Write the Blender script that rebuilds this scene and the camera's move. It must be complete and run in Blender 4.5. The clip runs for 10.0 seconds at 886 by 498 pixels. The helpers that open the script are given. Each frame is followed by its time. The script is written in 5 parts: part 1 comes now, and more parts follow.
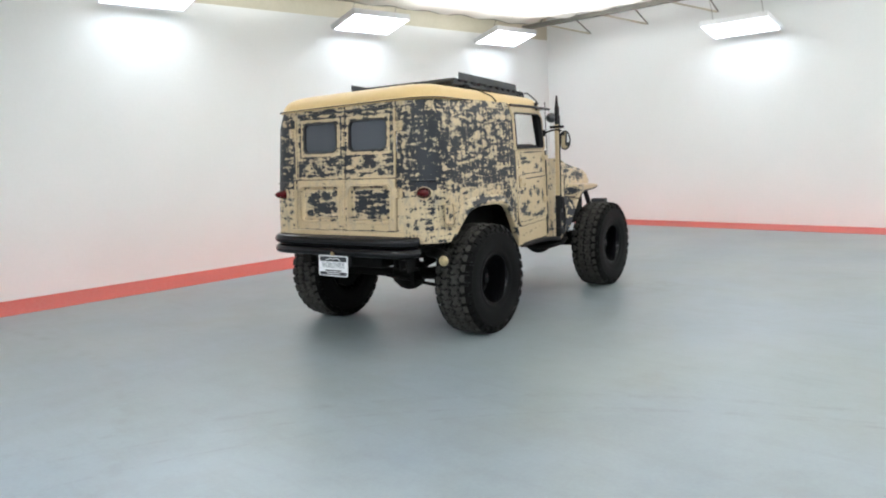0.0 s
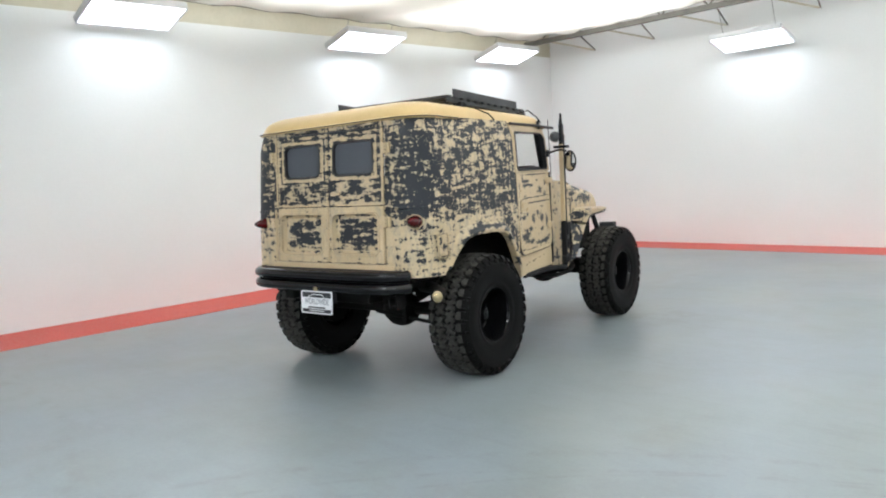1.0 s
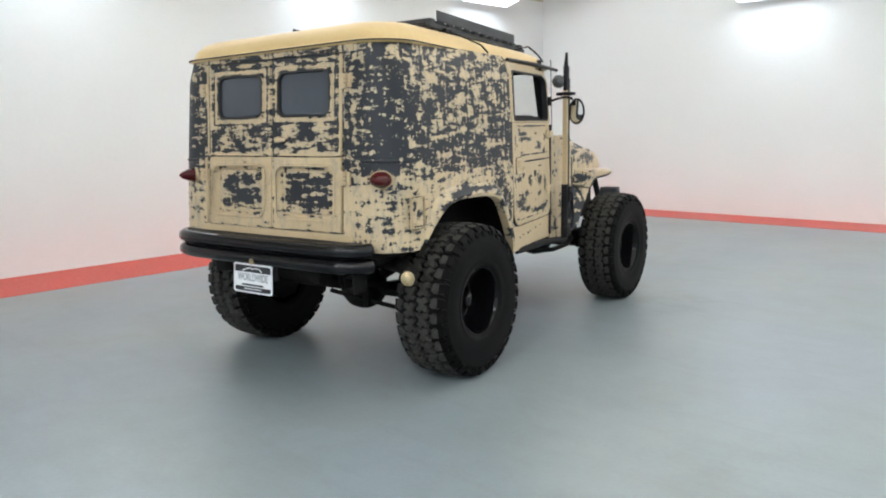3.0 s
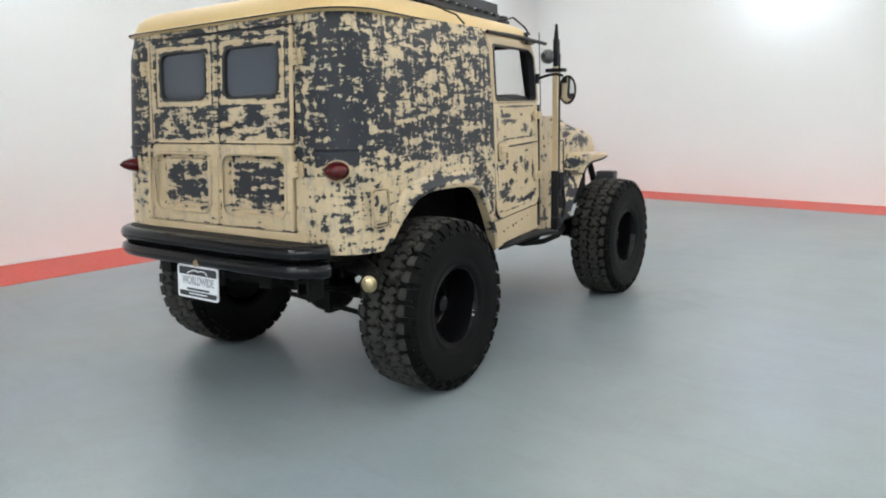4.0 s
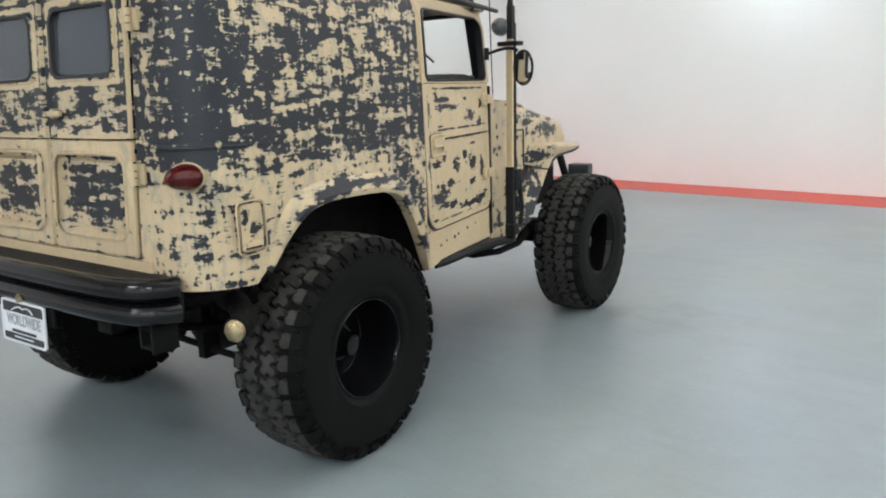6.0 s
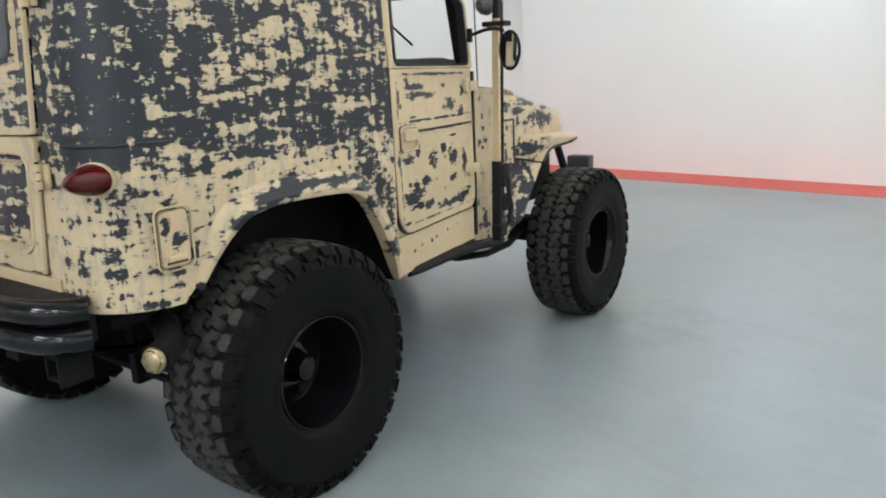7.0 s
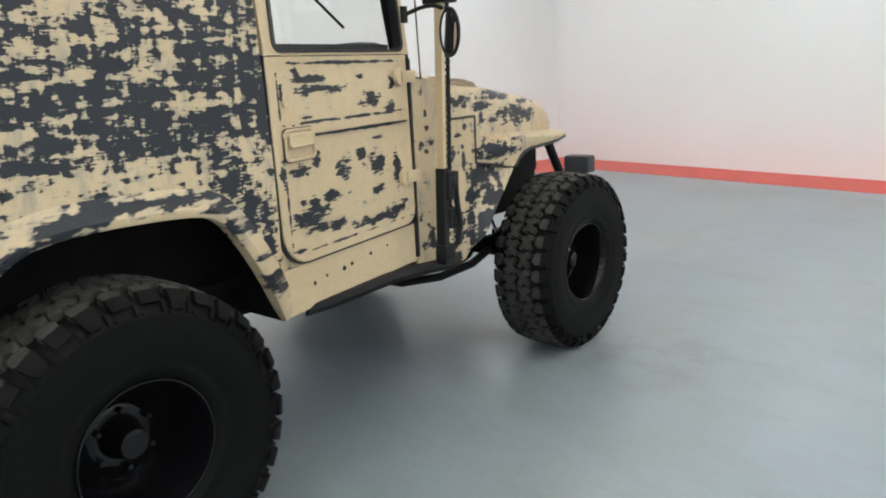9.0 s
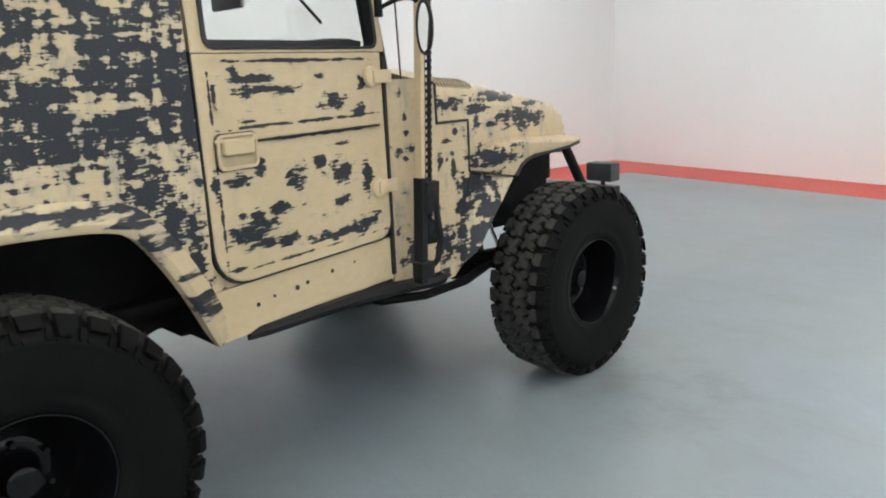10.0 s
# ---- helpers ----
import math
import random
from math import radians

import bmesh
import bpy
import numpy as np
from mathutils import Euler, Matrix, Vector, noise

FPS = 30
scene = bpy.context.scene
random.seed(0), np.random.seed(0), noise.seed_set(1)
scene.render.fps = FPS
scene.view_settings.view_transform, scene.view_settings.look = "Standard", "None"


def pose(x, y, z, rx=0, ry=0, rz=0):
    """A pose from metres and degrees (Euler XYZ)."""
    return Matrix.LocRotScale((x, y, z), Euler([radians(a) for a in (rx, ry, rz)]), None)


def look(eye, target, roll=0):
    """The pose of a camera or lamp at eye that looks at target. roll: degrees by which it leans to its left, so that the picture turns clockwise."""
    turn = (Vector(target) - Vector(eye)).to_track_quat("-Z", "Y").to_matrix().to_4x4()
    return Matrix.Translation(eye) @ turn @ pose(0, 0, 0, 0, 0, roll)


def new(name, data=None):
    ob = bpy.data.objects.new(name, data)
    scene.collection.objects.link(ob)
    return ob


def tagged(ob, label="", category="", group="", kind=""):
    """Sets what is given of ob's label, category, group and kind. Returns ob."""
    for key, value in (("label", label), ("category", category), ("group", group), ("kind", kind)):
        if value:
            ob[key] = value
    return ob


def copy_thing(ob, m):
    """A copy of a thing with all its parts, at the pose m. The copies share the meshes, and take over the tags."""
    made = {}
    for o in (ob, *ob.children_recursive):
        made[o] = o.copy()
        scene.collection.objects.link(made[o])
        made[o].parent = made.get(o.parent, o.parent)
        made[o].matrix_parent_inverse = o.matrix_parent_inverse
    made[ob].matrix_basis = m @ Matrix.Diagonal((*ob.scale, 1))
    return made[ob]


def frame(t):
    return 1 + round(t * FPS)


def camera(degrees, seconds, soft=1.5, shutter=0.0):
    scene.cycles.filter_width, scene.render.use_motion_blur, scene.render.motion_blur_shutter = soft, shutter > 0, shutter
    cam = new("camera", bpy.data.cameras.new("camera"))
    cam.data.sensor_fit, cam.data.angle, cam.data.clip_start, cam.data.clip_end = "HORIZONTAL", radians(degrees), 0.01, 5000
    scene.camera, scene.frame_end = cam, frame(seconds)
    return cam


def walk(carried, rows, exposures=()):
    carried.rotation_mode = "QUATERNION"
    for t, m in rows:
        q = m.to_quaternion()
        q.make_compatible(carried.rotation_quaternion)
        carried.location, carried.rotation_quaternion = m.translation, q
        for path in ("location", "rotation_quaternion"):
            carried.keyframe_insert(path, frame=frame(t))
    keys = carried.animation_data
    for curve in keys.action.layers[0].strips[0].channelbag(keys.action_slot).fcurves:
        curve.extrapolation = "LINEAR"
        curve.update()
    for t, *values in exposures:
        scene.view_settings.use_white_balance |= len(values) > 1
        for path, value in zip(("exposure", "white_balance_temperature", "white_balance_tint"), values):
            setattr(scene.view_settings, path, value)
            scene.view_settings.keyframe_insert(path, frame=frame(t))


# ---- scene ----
cam = camera(60.5, 10.0, soft=2.0)
PATH = [
    (0, (4.101, -4.977, 1.439), (2.936, -3.372, 1.184), -2.8),
    (0.5, (3.979, -4.733, 1.434), (2.78, -3.147, 1.217), -3.2),
    (1, (3.856, -4.479, 1.456), (2.675, -2.878, 1.255), -3.5),
    (1.5, (3.634, -4.239, 1.443), (2.506, -2.602, 1.226), -3.1),
    (2, (3.477, -3.989, 1.414), (2.32, -2.378, 1.156), -2.0),
    (3.5, (3.074, -3.306, 1.397), (1.963, -1.679, 1.05), -1.1),
    (4, (3.025, -3.042, 1.413), (1.902, -1.43, 1.041), -1.6),
    (4.5, (2.914, -2.803, 1.391), (1.839, -1.161, 1.006), -1.8),
    (5, (2.804, -2.576, 1.392), (1.768, -0.913, 0.994), -1.9),
    (5.5, (2.816, -2.338, 1.393), (1.733, -0.705, 0.992), -1.8),
    (7, (2.695, -1.712, 1.378), (1.568, -0.119, 0.937), -2.2),
    (7.5, (2.769, -1.49, 1.398), (1.579, 0.051, 0.94), -2.0),
    (8, (2.773, -1.29, 1.38), (1.579, 0.246, 0.917), -1.9),
    (8.5, (2.71, -1.081, 1.38), (1.52, 0.455, 0.908), -1.4),
    (9, (2.73, -0.871, 1.358), (1.476, 0.617, 0.896), -2.7),
    (9.5, (2.806, -0.641, 1.376), (1.464, 0.765, 0.905), -2.4),
    (10, (2.786, -0.425, 1.349), (1.398, 0.94, 0.889), -2.4),
]
walk(cam, [(t, look(eye, target, roll)) for t, eye, target, roll in PATH])

# ---- world and light ----
world = bpy.data.worlds.new("world")
scene.world = world
world.use_nodes = True
world.node_tree.nodes["Background"].inputs[0].default_value = (0.9, 0.95, 1.0, 1)
world.node_tree.nodes["Background"].inputs[1].default_value = 0.03
LAMP_POWER = 7.8
FILL_LAMP_POWER = 40.0
SHEET_LAMP = 185.0

# ---- materials ----


def nodes_of(name):
    m = bpy.data.materials.new(name)
    m.use_nodes = True
    nt = m.node_tree
    return m, nt, nt.nodes["Principled BSDF"]


def add(nt, kind, **values):
    n = nt.nodes.new(kind)
    for key, value in values.items():
        n.inputs[key.replace("_", " ")].default_value = value
    return n


def ramp(nt, source, stops):
    n = nt.nodes.new("ShaderNodeValToRGB")
    el = n.color_ramp.elements
    while len(el) < len(stops):
        el.new(0.5)
    for e, (p, c) in zip(el, stops):
        e.position, e.color = p, (*c, 1) if len(c) == 3 else c
    nt.links.new(source, n.inputs[0])
    return n


def mix(nt, a, b, fac, blend="MIX"):
    n = nt.nodes.new("ShaderNodeMix")
    n.data_type, n.blend_type = "RGBA", blend
    for socket, value in ((n.inputs[0], fac), (n.inputs[6], a), (n.inputs[7], b)):
        if hasattr(value, "is_output"):
            nt.links.new(value, socket)
        else:
            socket.default_value = value if isinstance(value, float) else (*value, 1)
    return n.outputs[2]


def math_node(nt, op, a, b=0.0):
    n = nt.nodes.new("ShaderNodeMath")
    n.operation = op
    for socket, value in ((n.inputs[0], a), (n.inputs[1], b)):
        if hasattr(value, "is_output"):
            nt.links.new(value, socket)
        else:
            socket.default_value = value
    return n.outputs[0]


def noise_of(nt, coord, scale, detail=4.0, rough=0.55, stretch=(1, 1, 1), distort=0.0):
    mp = nt.nodes.new("ShaderNodeMapping")
    mp.inputs["Scale"].default_value = stretch
    nt.links.new(coord, mp.inputs[0])
    n = add(nt, "ShaderNodeTexNoise", Scale=scale, Detail=detail, Roughness=rough, Distortion=distort)
    nt.links.new(mp.outputs[0], n.inputs["Vector"])
    return n.outputs[0]


def bump(nt, bsdf, height, strength=0.2, distance=0.002):
    b = add(nt, "ShaderNodeBump", Strength=strength, Distance=distance)
    nt.links.new(height, b.inputs["Height"])
    nt.links.new(b.outputs[0], bsdf.inputs["Normal"])


def plain(name, dark, light, big=3.0, fine=60.0, rough=(0.4, 0.6), metal=0.0, bumpy=0.15, bump_dist=0.001, coat=0.0, spec=0.5):
    """A surface of two near colours, varied at two scales."""
    m, nt, bsdf = nodes_of(name)
    co = nt.nodes.new("ShaderNodeTexCoord").outputs["Object"]
    n1, n2 = noise_of(nt, co, big, 5), noise_of(nt, co, fine, 3)
    both = math_node(nt, "ADD", math_node(nt, "MULTIPLY", n1, 0.65), math_node(nt, "MULTIPLY", n2, 0.35))
    c = ramp(nt, both, [(0.3, dark), (0.7, light)])
    nt.links.new(c.outputs[0], bsdf.inputs["Base Color"])
    r = ramp(nt, n2, [(0.3, (rough[0],) * 3), (0.7, (rough[1],) * 3)])
    nt.links.new(r.outputs[0], bsdf.inputs["Roughness"])
    bsdf.inputs["Metallic"].default_value = metal
    bsdf.inputs["Coat Weight"].default_value = coat
    bsdf.inputs["Specular IOR Level"].default_value = spec
    if bumpy:
        bump(nt, bsdf, n2, bumpy, bump_dist)
    return m


TAN_A, TAN_B = (0.49, 0.376, 0.222), (0.59, 0.465, 0.295)
PRIMER_A, PRIMER_B = (0.011, 0.0135, 0.018), (0.024, 0.028, 0.036)


def hump(nt, v, centre, half, gain):
    """A straight-sided rise of a given height over a stretch of v."""
    d = math_node(nt, "DIVIDE", math_node(nt, "ABSOLUTE", math_node(nt, "SUBTRACT", v, centre)), half)
    return math_node(nt, "MULTIPLY", math_node(nt, "MAXIMUM", math_node(nt, "SUBTRACT", 1.0, d), 0.0), gain)


def added(nt, *terms):
    out = terms[0]
    for t in terms[1:]:
        out = math_node(nt, "ADD", out, t)
    return out


def worn_paint(name, level, zone=None, blobs=(), islands=(), scale=7.0, weave=0.62, edge=0.020, streaks=0.0, lean=0.0):
    """Tan paint sanded through to slate primer in ragged strokes that run along and across the panel.
    level: share of primer, 0 to 1. zone(nt, x, y, z): what is added to the level from place to place.
    blobs: patches of primer, islands: patches of paint left (y, z, half width, half height).
    weave: weight of the crossing strokes. lean: more upright (+) or level (-) strokes. streaks: half-sanded grey smears."""
    m, nt, bsdf = nodes_of(name)
    co = nt.nodes.new("ShaderNodeTexCoord").outputs["Object"]
    sep = nt.nodes.new("ShaderNodeSeparateXYZ")
    nt.links.new(co, sep.inputs[0])
    x, y, z = sep.outputs
    flat = nt.nodes.new("ShaderNodeCombineXYZ")
    nt.links.new(math_node(nt, "ADD", y, x), flat.inputs[0])
    nt.links.new(z, flat.inputs[2])
    flat = flat.outputs[0]

    def off(v, gain):
        return math_node(nt, "MULTIPLY", math_node(nt, "SUBTRACT", v, 0.5), gain)
    level_strokes = noise_of(nt, flat, scale, 2.0, 0.5, (0.46, 1, 1.75), 0.2)
    upright_strokes = noise_of(nt, flat, scale, 2.0, 0.5, (1.55, 1, 0.52), 0.2)
    chips = noise_of(nt, flat, scale * 2.6, 2.0, 0.5, (0.8, 1, 1.2), 0.25)
    level_scratch = noise_of(nt, flat, scale * 5.0, 2.0, 0.6, (0.28, 1, 2.2), 0.1)
    upright_scratch = noise_of(nt, flat, scale * 4.0, 2.0, 0.6, (1.8, 1, 0.40), 0.1)
    fine = noise_of(nt, flat, scale * 7.0, 3.0, 0.6, (1, 1, 1.4), 0.2)
    ragged = added(nt, off(chips, 0.42), off(level_scratch, 0.26 - 0.1 * lean), off(upright_scratch, 0.12 + 0.1 * lean), off(fine, 0.08))
    field = added(nt, off(level_strokes, weave * (1.25 - lean)), off(upright_strokes, weave * (0.95 + lean)), ragged, level)
    if zone:
        field = math_node(nt, "ADD", field, zone(nt, x, y, z))
    patchy = math_node(nt, "MULTIPLY", added(nt, ragged, off(level_strokes, 0.35), off(upright_strokes, 0.35)), 1.35)
    torn = math_node(nt, "MULTIPLY", added(nt, ragged, off(chips, 0.20), off(level_scratch, 0.14), off(level_strokes, 0.30), off(upright_strokes, 0.20)), 1.5)

    def distance(by, bz, bw, bh):
        dy = math_node(nt, "DIVIDE", math_node(nt, "SUBTRACT", y, by), bw)
        dz = math_node(nt, "DIVIDE", math_node(nt, "SUBTRACT", z, bz), bh)
        return math_node(nt, "SQRT", added(nt, math_node(nt, "MULTIPLY", dy, dy), math_node(nt, "MULTIPLY", dz, dz)))
    for blob in blobs:
        field = math_node(nt, "MAXIMUM", field, added(nt, 0.78, math_node(nt, "MULTIPLY", distance(*blob), -0.26), torn))
    for island in islands:
        field = math_node(nt, "MINIMUM", field, added(nt, 0.24, math_node(nt, "MULTIPLY", distance(*island), 0.30), patchy))
    mask = ramp(nt, field, [(0.5 - edge, (0, 0, 0)), (0.5 + edge, (1, 1, 1))]).outputs[0]
    rim = ramp(nt, field, [(0.40, (0, 0, 0)), (0.5, (1, 1, 1))]).outputs[0]
    grime = noise_of(nt, co, 2.3, 5)
    tan = ramp(nt, added(nt, math_node(nt, "MULTIPLY", grime, 0.6), math_node(nt, "MULTIPLY", chips, 0.4)), [(0.3, TAN_A), (0.7, TAN_B)]).outputs[0]
    tan = mix(nt, tan, (0.29, 0.265, 0.22), math_node(nt, "MULTIPLY", rim, 0.50))
    rust = ramp(nt, noise_of(nt, co, 9.0, 5, 0.7), [(0.66, (0, 0, 0)), (0.76, (1, 1, 1))]).outputs[0]
    tan = mix(nt, tan, (0.30, 0.16, 0.06), math_node(nt, "MULTIPLY", rust, 0.35))
    if streaks:
        smear = ramp(nt, noise_of(nt, flat, 13.0, 3.0, 0.6, (1.5, 1, 0.6), 0.4), [(0.50, (0, 0, 0)), (0.66, (1, 1, 1))]).outputs[0]
        low = ramp(nt, z, [(1.02, (1, 1, 1)), (1.22, (0, 0, 0))]).outputs[0]
        low = math_node(nt, "MULTIPLY", smear, math_node(nt, "MAXIMUM", low, 0.15))
        tan = mix(nt, tan, (0.20, 0.20, 0.20), math_node(nt, "MULTIPLY", low, streaks))
    prim = ramp(nt, added(nt, math_node(nt, "MULTIPLY", fine, 0.5), math_node(nt, "MULTIPLY", grime, 0.36)), [(0.35, PRIMER_A), (0.65, PRIMER_B)]).outputs[0]
    nt.links.new(mix(nt, tan, prim, mask), bsdf.inputs["Base Color"])
    bsdf.inputs["Specular IOR Level"].default_value = 0.38
    r = mix(nt, (0.42, 0.42, 0.42), (0.46, 0.46, 0.46), mask)
    nt.links.new(r, bsdf.inputs["Roughness"])
    bump(nt, bsdf, math_node(nt, "SUBTRACT", math_node(nt, "MULTIPLY", fine, 0.4), mask), 0.2, 0.001)
    return m


def side_zone(nt, x, y, z):
    """A nearly bare band round the rear corner, bare edges beside the door, much of the middle; little low down."""
    ax = math_node(nt, "ABSOLUTE", x)
    u = math_node(nt, "ADD", y, ax)
    high = math_node(nt, "MINIMUM", math_node(nt, "MAXIMUM", math_node(nt, "MULTIPLY", math_node(nt, "SUBTRACT", z, 1.12), 14.0), 0.0), 1.0)
    low = math_node(nt, "MULTIPLY", math_node(nt, "SUBTRACT", 1.0, high), -0.13)
    corner = math_node(nt, "MULTIPLY", hump(nt, u, 0.23, 0.21, 0.088), high)
    corner_low = math_node(nt, "MULTIPLY", hump(nt, u, 0.24, 0.14, 0.05), math_node(nt, "SUBTRACT", 1.0, high))
    foot = math_node(nt, "MULTIPLY", hump(nt, u, 0.25, 0.05, 0.16), hump(nt, z, 0.99, 0.10, 1.0))
    shelf = math_node(nt, "MULTIPLY", hump(nt, u, 0.20, 0.15, 1.0), hump(nt, z, 1.205, 0.05, 0.22))
    rear_edge = hump(nt, u, -0.06, 0.05, -0.10)
    middle = hump(nt, z, 1.30, 0.17, 0.045)
    crown = hump(nt, z, 1.82, 0.10, -0.05)
    front = hump(nt, y, 0.545, 0.035, 0.02)
    return added(nt, low, corner, corner_low, foot, shelf, rear_edge, middle, crown, front)


def rear_zone(nt, x, y, z):
    """Primer colour inside the pressed fields, under the windows and in lines along the pressed edges; the frames
    between stay tan.
    """
    ax = math_node(nt, "ABSOLUTE", x)
    dx = math_node(nt, "MINIMUM", math_node(nt, "SUBTRACT", ax, 0.058), math_node(nt, "SUBTRACT", 0.472, ax))
    dz = math_node(nt, "MINIMUM", math_node(nt, "SUBTRACT", z, 0.930), math_node(nt, "SUBTRACT", 1.203, z))
    d = math_node(nt, "MINIMUM", dx, dz)
    inside = math_node(nt, "MINIMUM", math_node(nt, "MAXIMUM", math_node(nt, "MULTIPLY", math_node(nt, "SUBTRACT", d, 0.042), 6.0), -0.24), 0.10)
    low = math_node(nt, "MULTIPLY", added(nt, inside, hump(nt, d, 0.006, 0.012, 0.20)), math_node(nt, "LESS_THAN", z, 1.258))
    wx = math_node(nt, "MINIMUM", math_node(nt, "SUBTRACT", ax, 0.03), math_node(nt, "SUBTRACT", 0.51, ax))
    up = math_node(nt, "MINIMUM", math_node(nt, "MAXIMUM", math_node(nt, "MULTIPLY", wx, 2.2), -0.09), 0.02)
    up = math_node(nt, "ADD", up, hump(nt, z, 1.335, 0.07, 0.03))
    up = math_node(nt, "MULTIPLY", up, math_node(nt, "GREATER_THAN", z, 1.258))
    lines = added(nt, hump(nt, ax, 0.531, 0.009, 0.30), hump(nt, z, 1.259, 0.009, 0.26), hump(nt, ax, 0.018, 0.008, 0.28), hump(nt, z, 0.866, 0.009, 0.26), hump(nt, z, 1.778, 0.012, 0.24))
    dw = math_node(nt, "MAXIMUM", math_node(nt, "SUBTRACT", math_node(nt, "ABSOLUTE", math_node(nt, "SUBTRACT", ax, 0.256)), 0.190), math_node(nt, "SUBTRACT", math_node(nt, "ABSOLUTE", math_node(nt, "SUBTRACT", z, 1.59)), 0.117))
    beads = added(nt, hump(nt, dw, 0.020, 0.014, -0.26), hump(nt, dw, 0.036, 0.008, 0.14), hump(nt, ax, 0.516, 0.010, -0.25), hump(nt, z, 1.276, 0.010, -0.12))
    return added(nt, low, up, lines, beads)


def front_zone(nt, x, y, z):
    """Wing crown, apron and bonnet shoulder are worn most; the strip beside the door stays tan."""
    apron = math_node(nt, "MULTIPLY", hump(nt, y, 1.86, 0.20, 0.22), math_node(nt, "LESS_THAN", z, 0.935))
    crown = math_node(nt, "MULTIPLY", hump(nt, y, 2.02, 0.22, 0.08), hump(nt, z, 0.99, 0.06, 1.0))
    nose = math_node(nt, "MULTIPLY", hump(nt, y, 2.30, 0.36, 0.04), hump(nt, z, 1.17, 0.10, 1.0))
    foot = hump(nt, z, 0.60, 0.12, 0.14)
    return added(nt, apron, crown, nose, foot)


# Patches large enough to be known one by one; the finer ones are left to chance.
SIDE_BARE = [(-0.44, 1.50, 0.07, 0.12), (-0.309, 1.46, 0.07, 0.08), (-0.172, 1.545, 0.042, 0.09), (-0.13, 1.300, 0.12, 0.020), (0.129, 1.211, 0.12, 0.036), (-0.355, 1.244, 0.10, 0.026), (-0.12, 1.178, 0.14, 0.020), (0.40, 1.07, 0.05, 0.045), (0.448, 0.979, 0.036, 0.075), (0.512, 0.86, 0.022, 0.13), (0.525, 1.22, 0.018, 0.06), (0.53, 1.60, 0.014, 0.07)]
SIDE_PAINT = [(-0.273, 1.655, 0.085, 0.042), (0.006, 1.546, 0.07, 0.042), (-0.107, 1.449, 0.040, 0.028), (-0.395, 1.445, 0.022, 0.034), (-0.008, 1.384, 0.060, 0.028), (0.231, 1.401, 0.085, 0.024), (-0.223, 1.348, 0.11, 0.013), (-0.454, 1.318, 0.028, 0.026), (-0.159, 1.252, 0.06, 0.022), (-0.415, 1.209, 0.05, 0.025), (0.064, 1.678, 0.06, 0.038), (0.366, 1.695, 0.10, 0.036), (0.172, 1.572, 0.045, 0.048), (0.336, 1.293, 0.14, 0.016), (-0.26, 1.40, 0.025, 0.05)]
DOOR_UPPER = [(0.699, 1.362, 0.020, 0.016), (0.767, 1.344, 0.070, 0.015), (0.735, 1.315, 0.045, 0.012), (0.860, 1.312, 0.050, 0.014), (1.025, 1.345, 0.022, 0.008), (1.219, 1.310, 0.018, 0.020), (1.085, 1.262, 0.050, 0.020), (1.195, 1.228, 0.025, 0.018), (0.716, 1.227, 0.022, 0.007), (0.617, 1.30, 0.006, 0.030)]
DOOR_LOWER = [(0.753, 1.096, 0.020, 0.020), (0.669, 1.063, 0.036, 0.016), (0.897, 1.049, 0.034, 0.028), (0.993, 1.081, 0.022, 0.018), (1.086, 1.039, 0.050, 0.028), (1.218, 0.994, 0.021, 0.042), (1.092, 0.940, 0.034, 0.014), (0.590, 1.052, 0.012, 0.034), (0.725, 0.940, 0.064, 0.026), (0.690, 0.906, 0.060, 0.028), (0.815, 0.958, 0.070, 0.015), (0.730, 0.872, 0.050, 0.017), (0.836, 0.866, 0.040, 0.016), (1.055, 0.837, 0.110, 0.014), (1.19, 0.846, 0.060, 0.022), (1.104, 1.128, 0.042, 0.005)]
# Thin dark lines that follow the door's pressed edges.
DOOR_LINES = [(0.94, 1.394, 0.27, 0.0042), (0.938, 1.212, 0.27, 0.0045), (1.03, 1.170, 0.20, 0.0045), (0.603, 1.30, 0.004, 0.07), (0.601, 0.98, 0.005, 0.10), (0.97, 0.806, 0.20, 0.0035), (0.640, 0.812, 0.02, 0.006)]
FRONT_BARE = [(1.708, 1.222, 0.060, 0.018), (1.869, 1.186, 0.075, 0.018), (1.86, 1.14, 0.022, 0.035), (2.19, 1.138, 0.150, 0.030), (2.06, 1.222, 0.16, 0.012), (2.32, 1.188, 0.09, 0.010), (2.204, 1.105, 0.05, 0.020), (2.334, 1.118, 0.045, 0.030), (1.925, 0.998, 0.105, 0.030), (1.89, 0.962, 0.06, 0.012), (1.718, 1.107, 0.014, 0.011), (1.669, 1.079, 0.020, 0.009), (1.619, 1.008, 0.015, 0.028), (1.701, 0.969, 0.013, 0.040), (1.63, 1.300, 0.07, 0.011), (2.046, 1.246, 0.16, 0.012)]
APRON_BARE = [(1.795, 0.880, 0.060, 0.045), (1.758, 0.813, 0.042, 0.050), (1.803, 0.824, 0.034, 0.040), (1.916, 0.884, 0.042, 0.024), (1.638, 0.686, 0.050, 0.050), (1.737, 0.713, 0.028, 0.060), (1.429, 1.193, 0.010, 0.014), (1.428, 1.133, 0.012, 0.009), (1.42, 1.038, 0.013, 0.009), (1.432, 0.68, 0.024, 0.050)]
M_SIDE = worn_paint("worn_side_paint", 0.534, side_zone, SIDE_BARE, SIDE_PAINT, scale=18.5, streaks=0.42)
M_REAR = worn_paint("worn_rear_paint", 0.485, rear_zone, scale=17.0, streaks=0.35, lean=-0.35)
